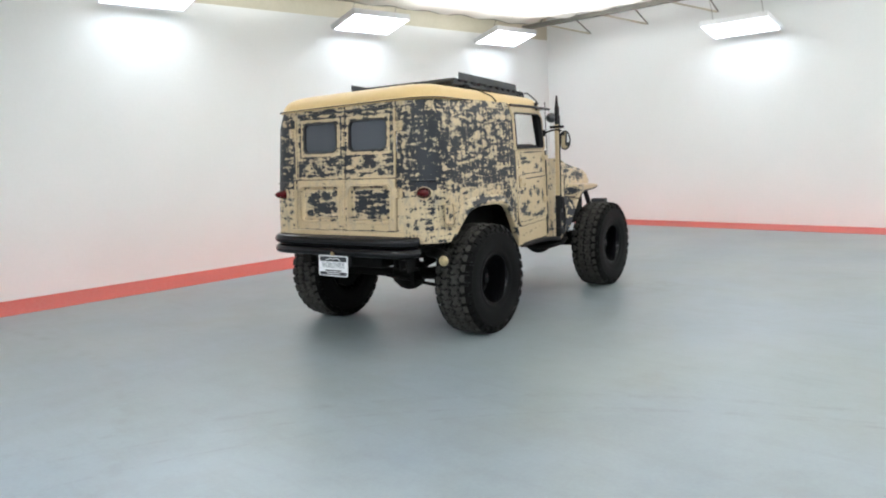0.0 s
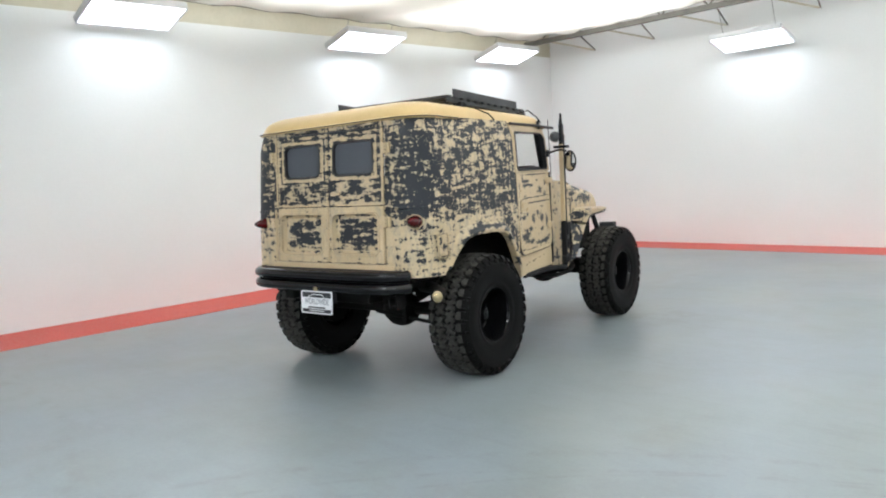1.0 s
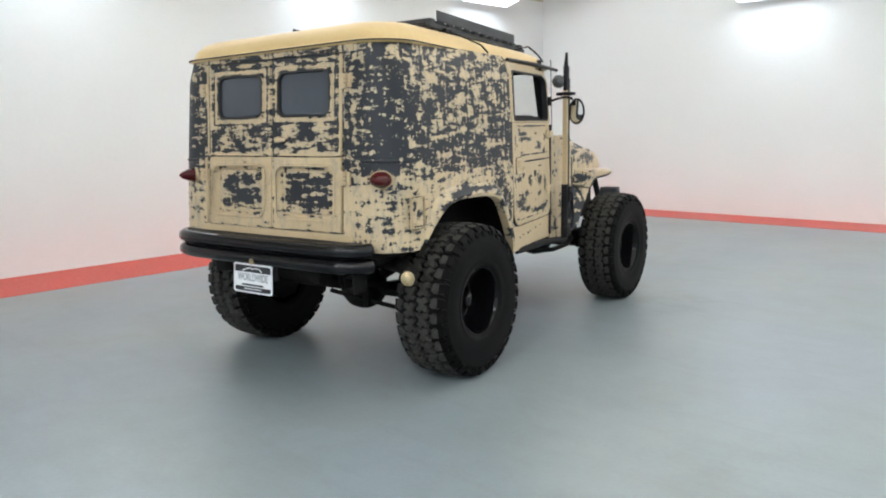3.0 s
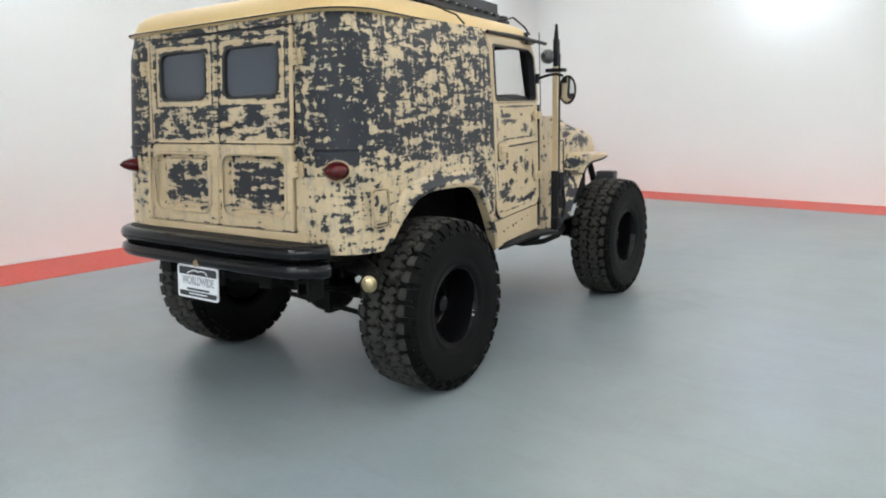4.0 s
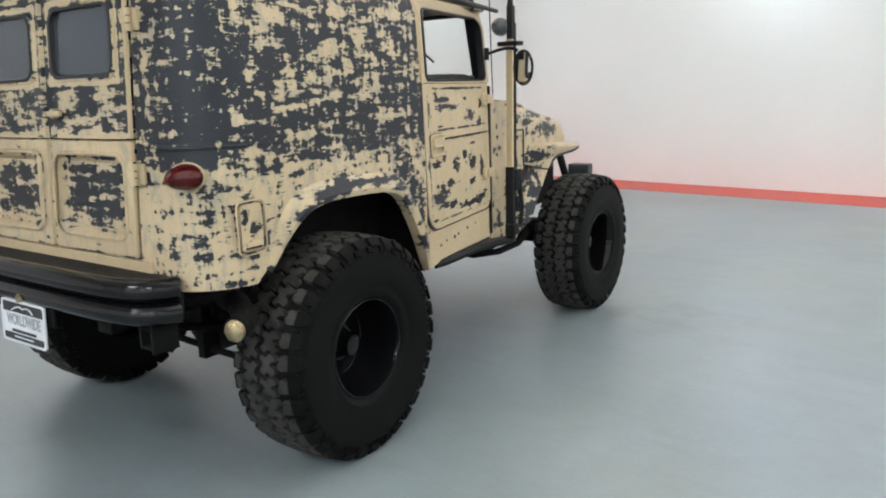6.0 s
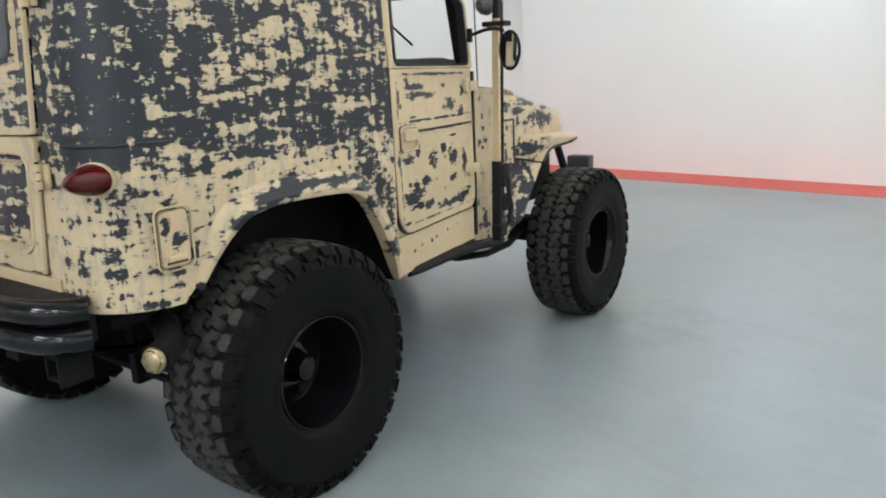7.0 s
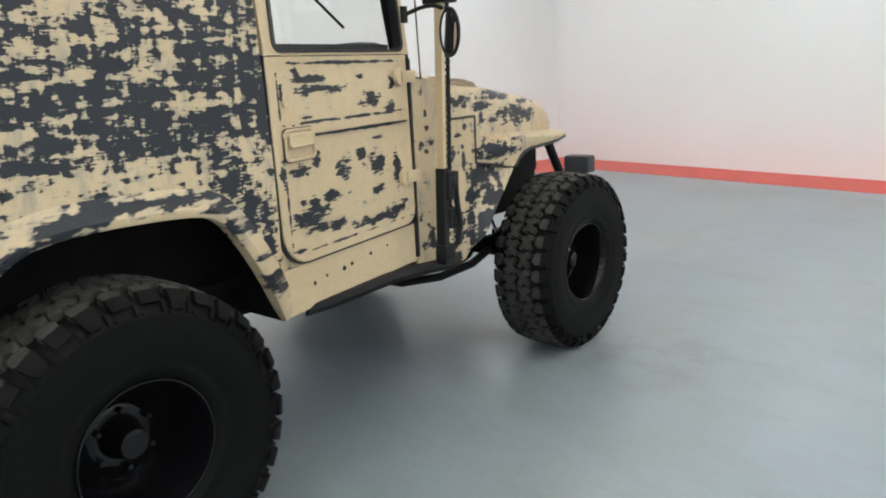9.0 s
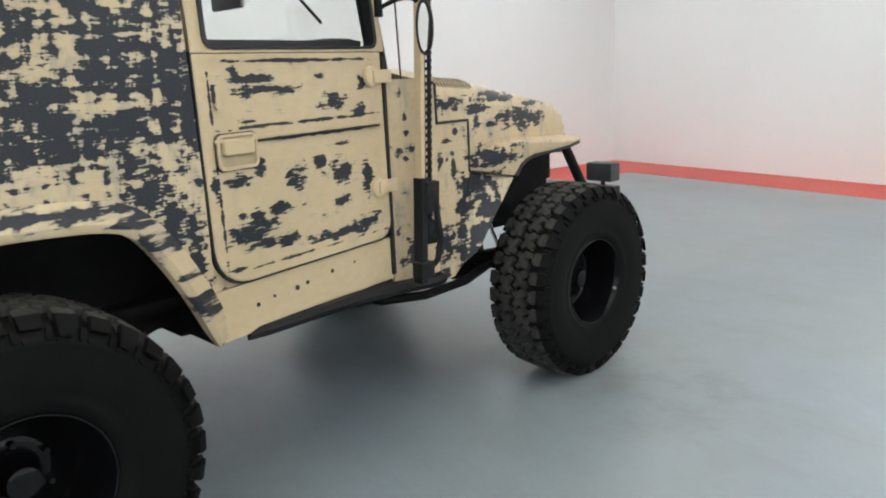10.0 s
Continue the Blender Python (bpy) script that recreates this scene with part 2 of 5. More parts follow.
M_DOOR = worn_paint("worn_door_paint", 0.24, blobs=DOOR_UPPER + DOOR_LOWER + DOOR_LINES, scale=13.0, streaks=0.12, lean=-0.3)
M_FLARE = worn_paint("worn_flare_paint", 0.43, lambda nt, x, y, z: added(nt, hump(nt, y, 0.16, 0.30, 0.05), hump(nt, y, 0.50, 0.06, -0.04), hump(nt, z, 1.045, 0.028, 0.16)), scale=9.0, streaks=0.3, lean=-0.5)
M_FLAP = worn_paint("worn_flap_paint", 0.30, blobs=[(-0.435, 0.965, 0.020, 0.024), (-0.475, 1.00, 0.010, 0.03)], scale=16.0, streaks=0.3)
M_FRONT = worn_paint("worn_front_paint", 0.33, front_zone, FRONT_BARE + APRON_BARE, scale=11.0, streaks=0.4)
M_TAN = worn_paint("tan_paint", 0.10, scale=14.0)
M_ROOF = plain("tan_roof_paint", (0.58, 0.41, 0.185), (0.68, 0.50, 0.25), 2.0, 40, (0.32, 0.45), bumpy=0.05)
M_BLACK = plain("black_enamel", (0.004, 0.004, 0.005), (0.007, 0.007, 0.008), 4, 14, (0.10, 0.17), bumpy=0.02, spec=0.30)
M_MATT = plain("matt_black_steel", (0.007, 0.007, 0.008), (0.016, 0.016, 0.017), 5, 90, (0.5, 0.7), bumpy=0.2, spec=0.2)
M_RACK = plain("dark_grey_rack", (0.02, 0.022, 0.025), (0.045, 0.05, 0.055), 5, 60, (0.45, 0.6), bumpy=0.1)
# Casing darker than the dusty blocks, which also paints shade into the gaps.
M_RUBBER = plain("tyre_rubber", (0.003, 0.003, 0.0028), (0.0052, 0.005, 0.0046), 14, 120, (0.5, 0.64), bumpy=0.25, spec=0.09)
M_TREAD = plain("dusty_tread", (0.015, 0.0148, 0.0132), (0.058, 0.056, 0.049), 22, 110, (0.6, 0.85), bumpy=0.5, spec=0.25)
M_RIM = plain("gloss_black_rim", (0.003, 0.003, 0.0035), (0.006, 0.006, 0.007), 6, 60, (0.08, 0.14), bumpy=0.0, coat=0.0, spec=0.22)
M_CHASSIS = plain("chassis_black", (0.004, 0.004, 0.004), (0.012, 0.0115, 0.010), 8, 60, (0.6, 0.85), bumpy=0.3, spec=0.12)
M_GOLD = plain("brass", (0.33, 0.26, 0.14), (0.5, 0.41, 0.25), 20, 90, (0.25, 0.4), metal=1.0, bumpy=0.15)
M_TRIM = plain("black_rubber_trim", (0.006, 0.006, 0.007), (0.015, 0.015, 0.017), 9, 70, (0.4, 0.55), bumpy=0.1)
M_PLATE = plain("plate_white", (0.72, 0.73, 0.74), (0.8, 0.81, 0.82), 12, 60, (0.35, 0.45), bumpy=0.05)
M_INK = plain("plate_ink", (0.012, 0.014, 0.018), (0.02, 0.022, 0.028), 12, 60, (0.4, 0.5), bumpy=0.0)
M_GREYINK = plain("plate_grey", (0.28, 0.3, 0.32), (0.38, 0.4, 0.42), 30, 90, (0.4, 0.5), bumpy=0.0)
M_CHROME = plain("bright_steel", (0.55, 0.56, 0.58), (0.7, 0.7, 0.72), 8, 60, (0.15, 0.25), metal=1.0, bumpy=0.05)
M_LAMPGREY = plain("grey_lamp_shell", (0.05, 0.052, 0.055), (0.09, 0.092, 0.096), 9, 60, (0.25, 0.35), bumpy=0.03)
M_SEAT = plain("dark_vinyl", (0.012, 0.012, 0.013), (0.022, 0.022, 0.024), 8, 60, (0.45, 0.6), bumpy=0.15)
M_WALL = plain("white_wall_paint", (0.787, 0.806, 0.792), (0.832, 0.846, 0.838), 0.7, 25, (0.55, 0.7), bumpy=0.04)
M_BEAMPAINT = plain("cream_beam_paint", (0.50, 0.47, 0.36), (0.62, 0.58, 0.46), 1.5, 20, (0.5, 0.7), bumpy=0.1)
M_STEEL = plain("dark_roof_steel", (0.10, 0.095, 0.08), (0.2, 0.19, 0.165), 4, 40, (0.5, 0.7), bumpy=0.15)
M_SHEET = plain("white_fabric", (0.66, 0.64, 0.59), (0.72, 0.70, 0.66), 2, 200, (0.8, 0.95), bumpy=0.2)
_nt = M_SHEET.node_tree
_tl = add(_nt, "ShaderNodeBsdfTranslucent", Color=(0.74, 0.71, 0.66, 1))
_mx = add(_nt, "ShaderNodeMixShader", Fac=0.48)
_out = _nt.nodes["Material Output"]
_nt.links.new(_nt.nodes["Principled BSDF"].outputs[0], _mx.inputs[1])
_nt.links.new(_tl.outputs[0], _mx.inputs[2])
_nt.links.new(_mx.outputs[0], _out.inputs[0])
M_RED = plain("red_floor_paint", (0.54, 0.048, 0.030), (0.62, 0.062, 0.040), 1.2, 30, (0.35, 0.5), bumpy=0.08)


def glass(name, tint):
    m, nt, bsdf = nodes_of(name)
    bsdf.inputs["Base Color"].default_value = (*tint, 1)
    bsdf.inputs["Roughness"].default_value = 0.03
    bsdf.inputs["Transmission Weight"].default_value = 1.0
    bsdf.inputs["IOR"].default_value = 1.08
    bsdf.inputs["Coat Weight"].default_value = 1.0
    bsdf.inputs["Coat Roughness"].default_value = 0.02
    return m


M_GLASS = glass("clear_glass", (0.93, 0.96, 0.95))
M_TINT = glass("tinted_glass", (0.075, 0.084, 0.10))
M_TINT.node_tree.nodes["Principled BSDF"].inputs["Transmission Weight"].default_value = 0.25


def floor_paint():
    m, nt, bsdf = nodes_of("grey_floor_paint")
    co = nt.nodes.new("ShaderNodeTexCoord").outputs["Object"]
    big, mid, fine = noise_of(nt, co, 0.45, 5), noise_of(nt, co, 2.2, 6, 0.65), noise_of(nt, co, 45, 4)
    v = math_node(nt, "ADD", math_node(nt, "MULTIPLY", big, 0.45), math_node(nt, "ADD", math_node(nt, "MULTIPLY", mid, 0.4), math_node(nt, "MULTIPLY", fine, 0.15)))
    c = ramp(nt, v, [(0.3, (0.176, 0.203, 0.217)), (0.5, (0.230, 0.264, 0.282)), (0.7, (0.272, 0.309, 0.327))]).outputs[0]
    grime = ramp(nt, noise_of(nt, co, 0.9, 7, 0.7, (1, 1, 1), 0.8), [(0.50, (0, 0, 0)), (0.68, (1, 1, 1))]).outputs[0]
    c = mix(nt, c, (0.20, 0.205, 0.185), math_node(nt, "MULTIPLY", grime, 0.36))
    scuff = ramp(nt, noise_of(nt, co, 3.2, 4.0, 0.65, (0.5, 2.6, 1)), [(0.52, (0, 0, 0)), (0.70, (1, 1, 1))]).outputs[0]
    c = mix(nt, c, (0.175, 0.185, 0.175), math_node(nt, "MULTIPLY", scuff, 0.22))
    sep = nt.nodes.new("ShaderNodeSeparateXYZ")
    nt.links.new(co, sep.inputs[0])
    patchy = ramp(nt, noise_of(nt, co, 5.0, 5, 0.7), [(0.45, (0, 0, 0)), (0.62, (1, 1, 1))]).outputs[0]
    arcs = None
    for cx, cy, radius, half in ((9.6, -12.6, 4.30, 0.03), (9.6, -12.6, 4.52, 0.05), (9.8, -12.2, 4.05, 0.02), (3.0, -16.0, 5.6, 0.10)):
        dx, dy = math_node(nt, "SUBTRACT", sep.outputs[0], cx), math_node(nt, "SUBTRACT", sep.outputs[1], cy)
        d = math_node(nt, "SQRT", math_node(nt, "ADD", math_node(nt, "MULTIPLY", dx, dx), math_node(nt, "MULTIPLY", dy, dy)))
        one = hump(nt, d, radius, half, 1.0)
        arcs = one if arcs is None else math_node(nt, "MAXIMUM", arcs, one)
    c = mix(nt, c, (0.16, 0.165, 0.155), math_node(nt, "MULTIPLY", math_node(nt, "MULTIPLY", arcs, patchy), 0.42))
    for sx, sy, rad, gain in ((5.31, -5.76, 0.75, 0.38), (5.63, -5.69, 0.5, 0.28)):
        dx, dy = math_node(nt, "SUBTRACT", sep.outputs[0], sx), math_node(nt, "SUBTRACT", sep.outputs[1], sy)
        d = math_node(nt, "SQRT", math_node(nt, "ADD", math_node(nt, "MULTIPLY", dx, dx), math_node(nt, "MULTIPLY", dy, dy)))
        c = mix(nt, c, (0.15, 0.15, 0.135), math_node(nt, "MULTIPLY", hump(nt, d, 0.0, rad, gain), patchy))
    tint = ramp(nt, noise_of(nt, co, 0.55, 3.0, 0.6), [(0.38, (0.98, 1.0, 0.955)), (0.62, (0.97, 1.0, 1.045))]).outputs[0]
    c = mix(nt, c, tint, 1.0, "MULTIPLY")
    nt.links.new(c, bsdf.inputs["Base Color"])
    bsdf.inputs["Specular IOR Level"].default_value = 0.85
    r = ramp(nt, noise_of(nt, co, 1.1, 1.0), [(0.2, (0.32,) * 3), (0.8, (0.40,) * 3)])
    nt.links.new(r.outputs[0], bsdf.inputs["Roughness"])
    bump(nt, bsdf, fine, 0.05, 0.0006)
    return m


M_FLOOR = floor_paint()


def glowing(name, colour, strength):
    m, nt, bsdf = nodes_of(name)
    bsdf.inputs["Emission Color"].default_value = (*colour, 1)
    bsdf.inputs["Emission Strength"].default_value = strength
    bsdf.inputs["Base Color"].default_value = (0.8, 0.8, 0.8, 1)
    return m


M_GLOW = glowing("lamp_tubes", (0.86, 0.95, 1.06), LAMP_POWER)
M_FILL_GLOW = glowing("fill_lamp_tubes", (0.92, 0.97, 1.03), FILL_LAMP_POWER)

# ---- mesh helpers ----


def ob_from(name, bm, material, parent=None, label="", smooth=False, bevel=0.0):
    bmesh.ops.recalc_face_normals(bm, faces=bm.faces)
    me = bpy.data.meshes.new(name)
    if bevel:
        sharp = [e for e in bm.edges if len(e.link_faces) == 2 and e.calc_face_angle() > 0.6]
        bmesh.ops.bevel(bm, geom=sharp, offset=bevel, segments=2, profile=0.6, affect="EDGES", clamp_overlap=True)
    bm.to_mesh(me)
    bm.free()
    if smooth:
        me.shade_smooth()
        me.set_sharp_from_angle(angle=radians(smooth if smooth is not True else 38))
    me.materials.append(material)
    ob = new(name, me)
    ob.parent = parent
    if label:
        tagged(ob, label)
    return ob


def part(name, bm, material, parent, label="", smooth=False, bevel=0.0):
    return ob_from(name, bm, material, parent, label, smooth, bevel)


def thing(name, label, category, group="", kind="", m=None):
    ob = new(name)
    ob.empty_display_size = 0.2
    if m is not None:
        ob.matrix_basis = m
    return tagged(ob, label, category, group, kind)


def box(bm, x0, x1, y0, y1, z0, z1, m=None):
    vs = [bm.verts.new((x, y, z)) for x in (x0, x1) for y in (y0, y1) for z in (z0, z1)]
    for f in ((0, 1, 3, 2), (4, 6, 7, 5), (0, 4, 5, 1), (2, 3, 7, 6), (0, 2, 6, 4), (1, 5, 7, 3)):
        bm.faces.new([vs[i] for i in f])
    if m is not None:
        bmesh.ops.transform(bm, matrix=m, verts=vs)
    return vs


def boxed(*args, m=None):
    bm = bmesh.new()
    box(bm, *args, m=m)
    return bm


def loops(bm, rings, closed=True, cap0=False, cap1=False):
    """Skin through rings of equally many points."""
    vr = [[bm.verts.new(p) for p in r] for r in rings]
    n = len(vr[0])
    for a, b in zip(vr, vr[1:]):
        for i in range(n if closed else n - 1):
            j = (i + 1) % n
            bm.faces.new((a[i], a[j], b[j], b[i]))
    if cap0:
        bm.faces.new(vr[0][::-1])
    if cap1:
        bm.faces.new(vr[-1])
    return vr


def tube(bm, pts, r, n=12, caps=True):
    """A round bar along points."""
    pts = [Vector(p) for p in pts]
    rings = []
    side = None
    for i, p in enumerate(pts):
        d = (pts[min(i + 1, len(pts) - 1)] - pts[max(i - 1, 0)]).normalized()
        if side is None:
            side = d.orthogonal().normalized()
        side = (side - d * side.dot(d)).normalized()
        up = d.cross(side)
        rr = r[i] if isinstance(r, (list, tuple)) else r
        rings.append([p + (side * math.cos(a) + up * math.sin(a)) * rr for a in (2 * math.pi * k / n for k in range(n))])
    loops(bm, rings, True, caps, caps)


def tubed(pts, r, n=12):
    bm = bmesh.new()
    tube(bm, pts, r, n)
    return bm


def arc(p0, p1, p2, n=6):
    """Points of a smooth bend from p0 towards p1 and on to p2."""
    p0, p1, p2 = Vector(p0), Vector(p1), Vector(p2)
    return [(1 - t) ** 2 * p0 + 2 * t * (1 - t) * p1 + t * t * p2 for t in (i / n for i in range(n + 1))]


def rrect(x0, x1, z0, z1, r, n=5):
    """Points of a rounded rectangle, counter-clockwise from the lower right corner; r: one radius or four."""
    rs = r if isinstance(r, (list, tuple)) else (r,) * 4
    out = []
    for (cx, cz, a0), rad in zip(((x1, z0, -90), (x1, z1, 0), (x0, z1, 90), (x0, z0, 180)), rs):
        sx = cx - rad if cx == x1 else cx + rad
        sz = cz - rad if cz == z1 else cz + rad
        for k in range(n + 1):
            a = radians(a0 + 90 * k / n)
            out.append((sx + rad * math.cos(a), sz + rad * math.sin(a)))
    return out


# ---- the room ----
CORNER = Vector((-3.158, 8.883, 0))
ROOM = Matrix.Translation(CORNER) @ Matrix.Rotation(radians(-9.707), 4, "Z")
# In the room's own axes x runs along the far wall from the corner, y is 0 at the far wall and negative towards the camera.
XR, YB, WALL_TOP, TOP = 12.5, -16.5, 3.52, 4.25


def room_box(name, x0, x1, y0, y1, z0, z1, material, label, category, bevel=0.0):
    bm = boxed(x0, x1, y0, y1, z0, z1)
    ob = ob_from(name, bm, material, bevel=bevel)
    ob.matrix_basis = ROOM
    return tagged(ob, label, category, kind="structure")


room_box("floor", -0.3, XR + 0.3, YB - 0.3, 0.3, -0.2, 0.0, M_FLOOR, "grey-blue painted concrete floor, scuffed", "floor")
room_box("wall_west", -0.25, 0.0, YB, 0.0, 0.0, WALL_TOP, M_WALL, "white painted studio wall", "wall")
room_box("wall_north", -0.25, XR, 0.0, 0.25, 0.0, WALL_TOP, M_WALL, "white painted studio wall", "wall")
room_box("wall_east", XR, XR + 0.25, YB, 0.25, 0.0, TOP, M_WALL, "white painted studio wall", "wall")
room_box("wall_south", -0.25, XR + 0.25, YB - 0.25, YB, 0.0, TOP, M_WALL, "white painted studio wall", "wall")
room_box("upper_wall_west", -0.25, -0.004, YB, 0.0, WALL_TOP, TOP, M_BEAMPAINT, "cream painted band above the white wall", "wall")
room_box("upper_wall_north", -0.25, XR, 0.004, 0.25, WALL_TOP, TOP, M_WALL, "white painted upper wall", "wall")
room_box("ceiling", -0.3, XR + 0.3, YB - 0.3, 0.3, TOP, TOP + 0.15, M_BEAMPAINT, "cream painted roof deck", "ceiling")
room_box("floor_stripe_west", 0.0, 1.0, YB, -0.0, 0.0, 0.003, M_RED, "red painted floor stripe along the wall", "floor stripe")
room_box("floor_stripe_north", 1.0, XR, -0.80, 0.0, 0.0, 0.003, M_RED, "red painted floor stripe along the wall", "floor stripe")
room_box("baseboard", 0.0, 0.012, YB, -0.0, 0.003, 0.03, M_WALL, "low white skirting at the foot of the wall", "skirting", 0.004)

# ---- the truck ----
# The truck stands along +y with its rear axle over the origin; its right side is at +x.
truck = thing("off_road_truck", "tan and slate worn-paint short off-road truck on big mud tyres", "truck")
HUB, TYRE_R, AXLE_F = 0.43, 0.437, 2.285
ARCH = ((-0.40, 0.765), (-0.375, 0.80), (-0.335, 0.862), (-0.29, 0.922), (-0.235, 0.972), (-0.165, 1.003), (-0.04, 1.014), (0.146, 1.010), (0.285, 1.000), (0.345, 0.968), (0.392, 0.900), (0.432, 0.840), (0.482, 0.745), (0.522, 0.655), (0.55, 0.61))
FRONT_ARCH = ((1.59, 0.530), (1.685, 0.532), (1.77, 0.620), (1.855, 0.710), (1.945, 0.806), (2.02, 0.895), (2.056, 0.940), (2.09, 0.962), (2.15, 0.978), (2.31, 0.984), (2.54, 1.004))
WING_CROWN = ((1.80, 0.985), (1.87, 1.026), (1.957, 1.047), (2.14, 1.043), (2.30, 1.029), (2.54, 1.017))


def lerp_curve(curve, y):
    return float(np.interp(y, [p[0] for p in curve], [p[1] for p in curve]))


def side_x(y, z):
    """Half width of the body at a height and a length."""
    base = 0.885 - max(0.0, min(y, 1.25) - 0.55) * 0.183 - max(0.0, min(y, 1.9) - 1.25) * 0.115
    swell = 0.012 * math.sin(max(0, min(1, (z - 0.6) / 0.8)) * math.pi)
    return base - 0.012 + swell - max(0.0, z - 1.40) * 0.05 - max(0.0, z - 1.70) * 0.35


def rear_y(z):
    """The rear face leans forward towards the roof."""
    return -0.606 + (z - 1.15) * 0.07


def shell_grid(columns, n):
    """A sheet of columns, each a function of 0..1 giving a point."""
    bm = bmesh.new()
    rows = [[bm.verts.new(f(i / n)) for i in range(n + 1)] for f in columns]
    for a, b in zip(rows, rows[1:]):
        for i in range(n):
            bm.faces.new((a[i], b[i], b[i + 1], a[i + 1]))
    return bm


def thicken(bm, depth):
    """Gives a sheet a thickness towards the truck's inside."""
    bmesh.ops.recalc_face_normals(bm, faces=bm.faces)
    mid = Vector((0, 0.5, 1.1))
    outward = sum((f.normal.dot(f.calc_center_median() - mid) * f.calc_area() for f in bm.faces))
    if outward < 0:
        bmesh.ops.reverse_faces(bm, faces=bm.faces)
    back_skin(bm, depth)


def back_skin(bm, depth):
    """A second skin behind a sheet, joined along its edge."""
    bm.normal_update()
    edge = [e for e in bm.edges if len(e.link_faces) == 1]
    faces = list(bm.faces)
    twin = {v: v.co - v.normal * depth for v in bm.verts}
    twin = {v: bm.verts.new(co) for v, co in twin.items()}
    for f in faces:
        bm.faces.new([twin[v] for v in reversed(f.verts)])
    for e in edge:
        a, c = e.verts
        bm.faces.new((a, c, twin[c], twin[a]))


def mirrored(bm, s):
    if s < 0:
        bmesh.ops.scale(bm, vec=(-1, 1, 1), verts=bm.verts)
    return bm


def quarter_panel(s):
    r, cols = 0.20, []
    for x in np.linspace(0.537, 0.885 - r - 0.005, 5):
        cols.append((float(x), None, 0.0))
    for k in range(1, 9):
        cols.append((None, None, radians(90 * k / 8)))
    ys = list(np.linspace(-0.325, 0.55, 33))

    def column(c):
        def f(t):
            z = 0.775 + (1.836 - 0.775) * t
            if c[0] is not None:
                return Vector((c[0] - (side_x(0, 1.2) - side_x(0, z)) * max(0, (c[0] - 0.537) / 0.15), rear_y(z), z))
            cx, cy = side_x(0, z) - r, rear_y(z) + r
            return Vector((cx + r * math.sin(c[2]), cy - r * math.cos(c[2]), z))
        return f

    def side(y):
        def f(t):
            z0 = lerp_curve(ARCH, y) if y > -0.40 else 0.775
            ztop = 1.836 - 0.024 * max(0.0, min(1.0, (y + 0.35) / 0.9))
            z = z0 + (ztop - z0) * t
            return Vector((side_x(y, z), y, z))
        return f
    bm = shell_grid([column(c) for c in cols] + [side(y) for y in ys], 22)
    thicken(bm, 0.012)
    return mirrored(bm, s)


def flare(s):
    """The pressed lip round a rear wheel opening."""
    bm = bmesh.new()
    pts = [Vector((0, y, z)) for y, z in ARCH[1:]]
    fine = []
    for a, b in zip(pts, pts[1:]):
        fine += [a.lerp(b, k / 3) for k in range(3)]
    fine.append(pts[-1])
    for _ in range(3):
        fine = [fine[0]] + [(a + b * 2 + c) / 4 for a, b, c in zip(fine, fine[1:], fine[2:])] + [fine[-1]]
    rings = []
    for i, p in enumerate(fine):
        d = (fine[min(i + 2, len(fine) - 1)] - fine[max(i - 2, 0)]).normalized()
        n = Vector((0, -d.z, d.y))
        edge = min(1.0, 0.06 + i / 9, 0.30 + (len(fine) - 1 - i) / 6)
        w = 0.066 * (0.30 + 0.70 * edge)
        ring = []
        for k, out in ((-0.004, -0.02), (-0.004, 0.030 * edge), (0.006, 0.036 * edge), (0.28, 0.036 * edge), (0.42, 0.027 * edge), (0.75, 0.012 * edge), (1.1, 0.0005)):
            q = p + n * (w * k if k > 0.01 else k)
            ring.append(Vector((side_x(q.y, q.z) + out, q.y, q.z)))
        rings.append(ring)
    loops(bm, rings, closed=False)
    return mirrored(bm, s)


def panel_hole(outer, hole, place, back=0.02):
    """A panel with one opening and turned edges. outer, hole: equally many (a, b); place(a, b, depth) gives the point."""
    bm = bmesh.new()
    ins = lambda loop, k: [(a + (sum(p[0] for p in hole) / len(hole) - a) * k, b + (sum(p[1] for p in hole) / len(hole) - b) * k) for a, b in loop]
    rings = [[place(a, b, back) for a, b in outer], [place(a, b, 0.004) for a, b in outer], [place(a, b, 0.0) for a, b in ins(outer, 0.012)],
             [place(a, b, 0.0) for a, b in ins(hole, -0.06)], [place(a, b, 0.006) for a, b in hole], [place(a, b, back) for a, b in hole]]
    loops(bm, rings)
    return bm


def panel_pressed(outer, inner, place, depth=0.014, back=0.02):
    """A panel with a pressed-in field."""
    bm = bmesh.new()
    ca, cb = sum(p[0] for p in inner) / len(inner), sum(p[1] for p in inner) / len(inner)
    ins = lambda loop, k: [(a + (ca - a) * k, b + (cb - b) * k) for a, b in loop]
    rings = [[place(a, b, back) for a, b in outer], [place(a, b, 0.004) for a, b in outer], [place(a, b, 0.0) for a, b in ins(outer, 0.012)],
             [place(a, b, 0.0) for a, b in ins(inner, -0.07)], [place(a, b, depth * 0.2) for a, b in ins(inner, -0.03)], [place(a, b, depth) for a, b in ins(inner, 0.04)],
             [place(a, b, depth) for a, b in ins(inner, 0.14)], [place(a, b, depth * 0.55) for a, b in ins(inner, 0.19)]]
    loops(bm, rings, cap1=True)
    return bm


def rear_place(a, b, d):
    return Vector((a, rear_y(b) - 0.008 + d, b))


def pane(loop, place, depth, thick=0.005):
    bm = bmesh.new()
    loops(bm, [[place(a, b, depth) for a, b in loop], [place(a, b, depth + thick) for a, b in loop]], True, True, True)
    return bm


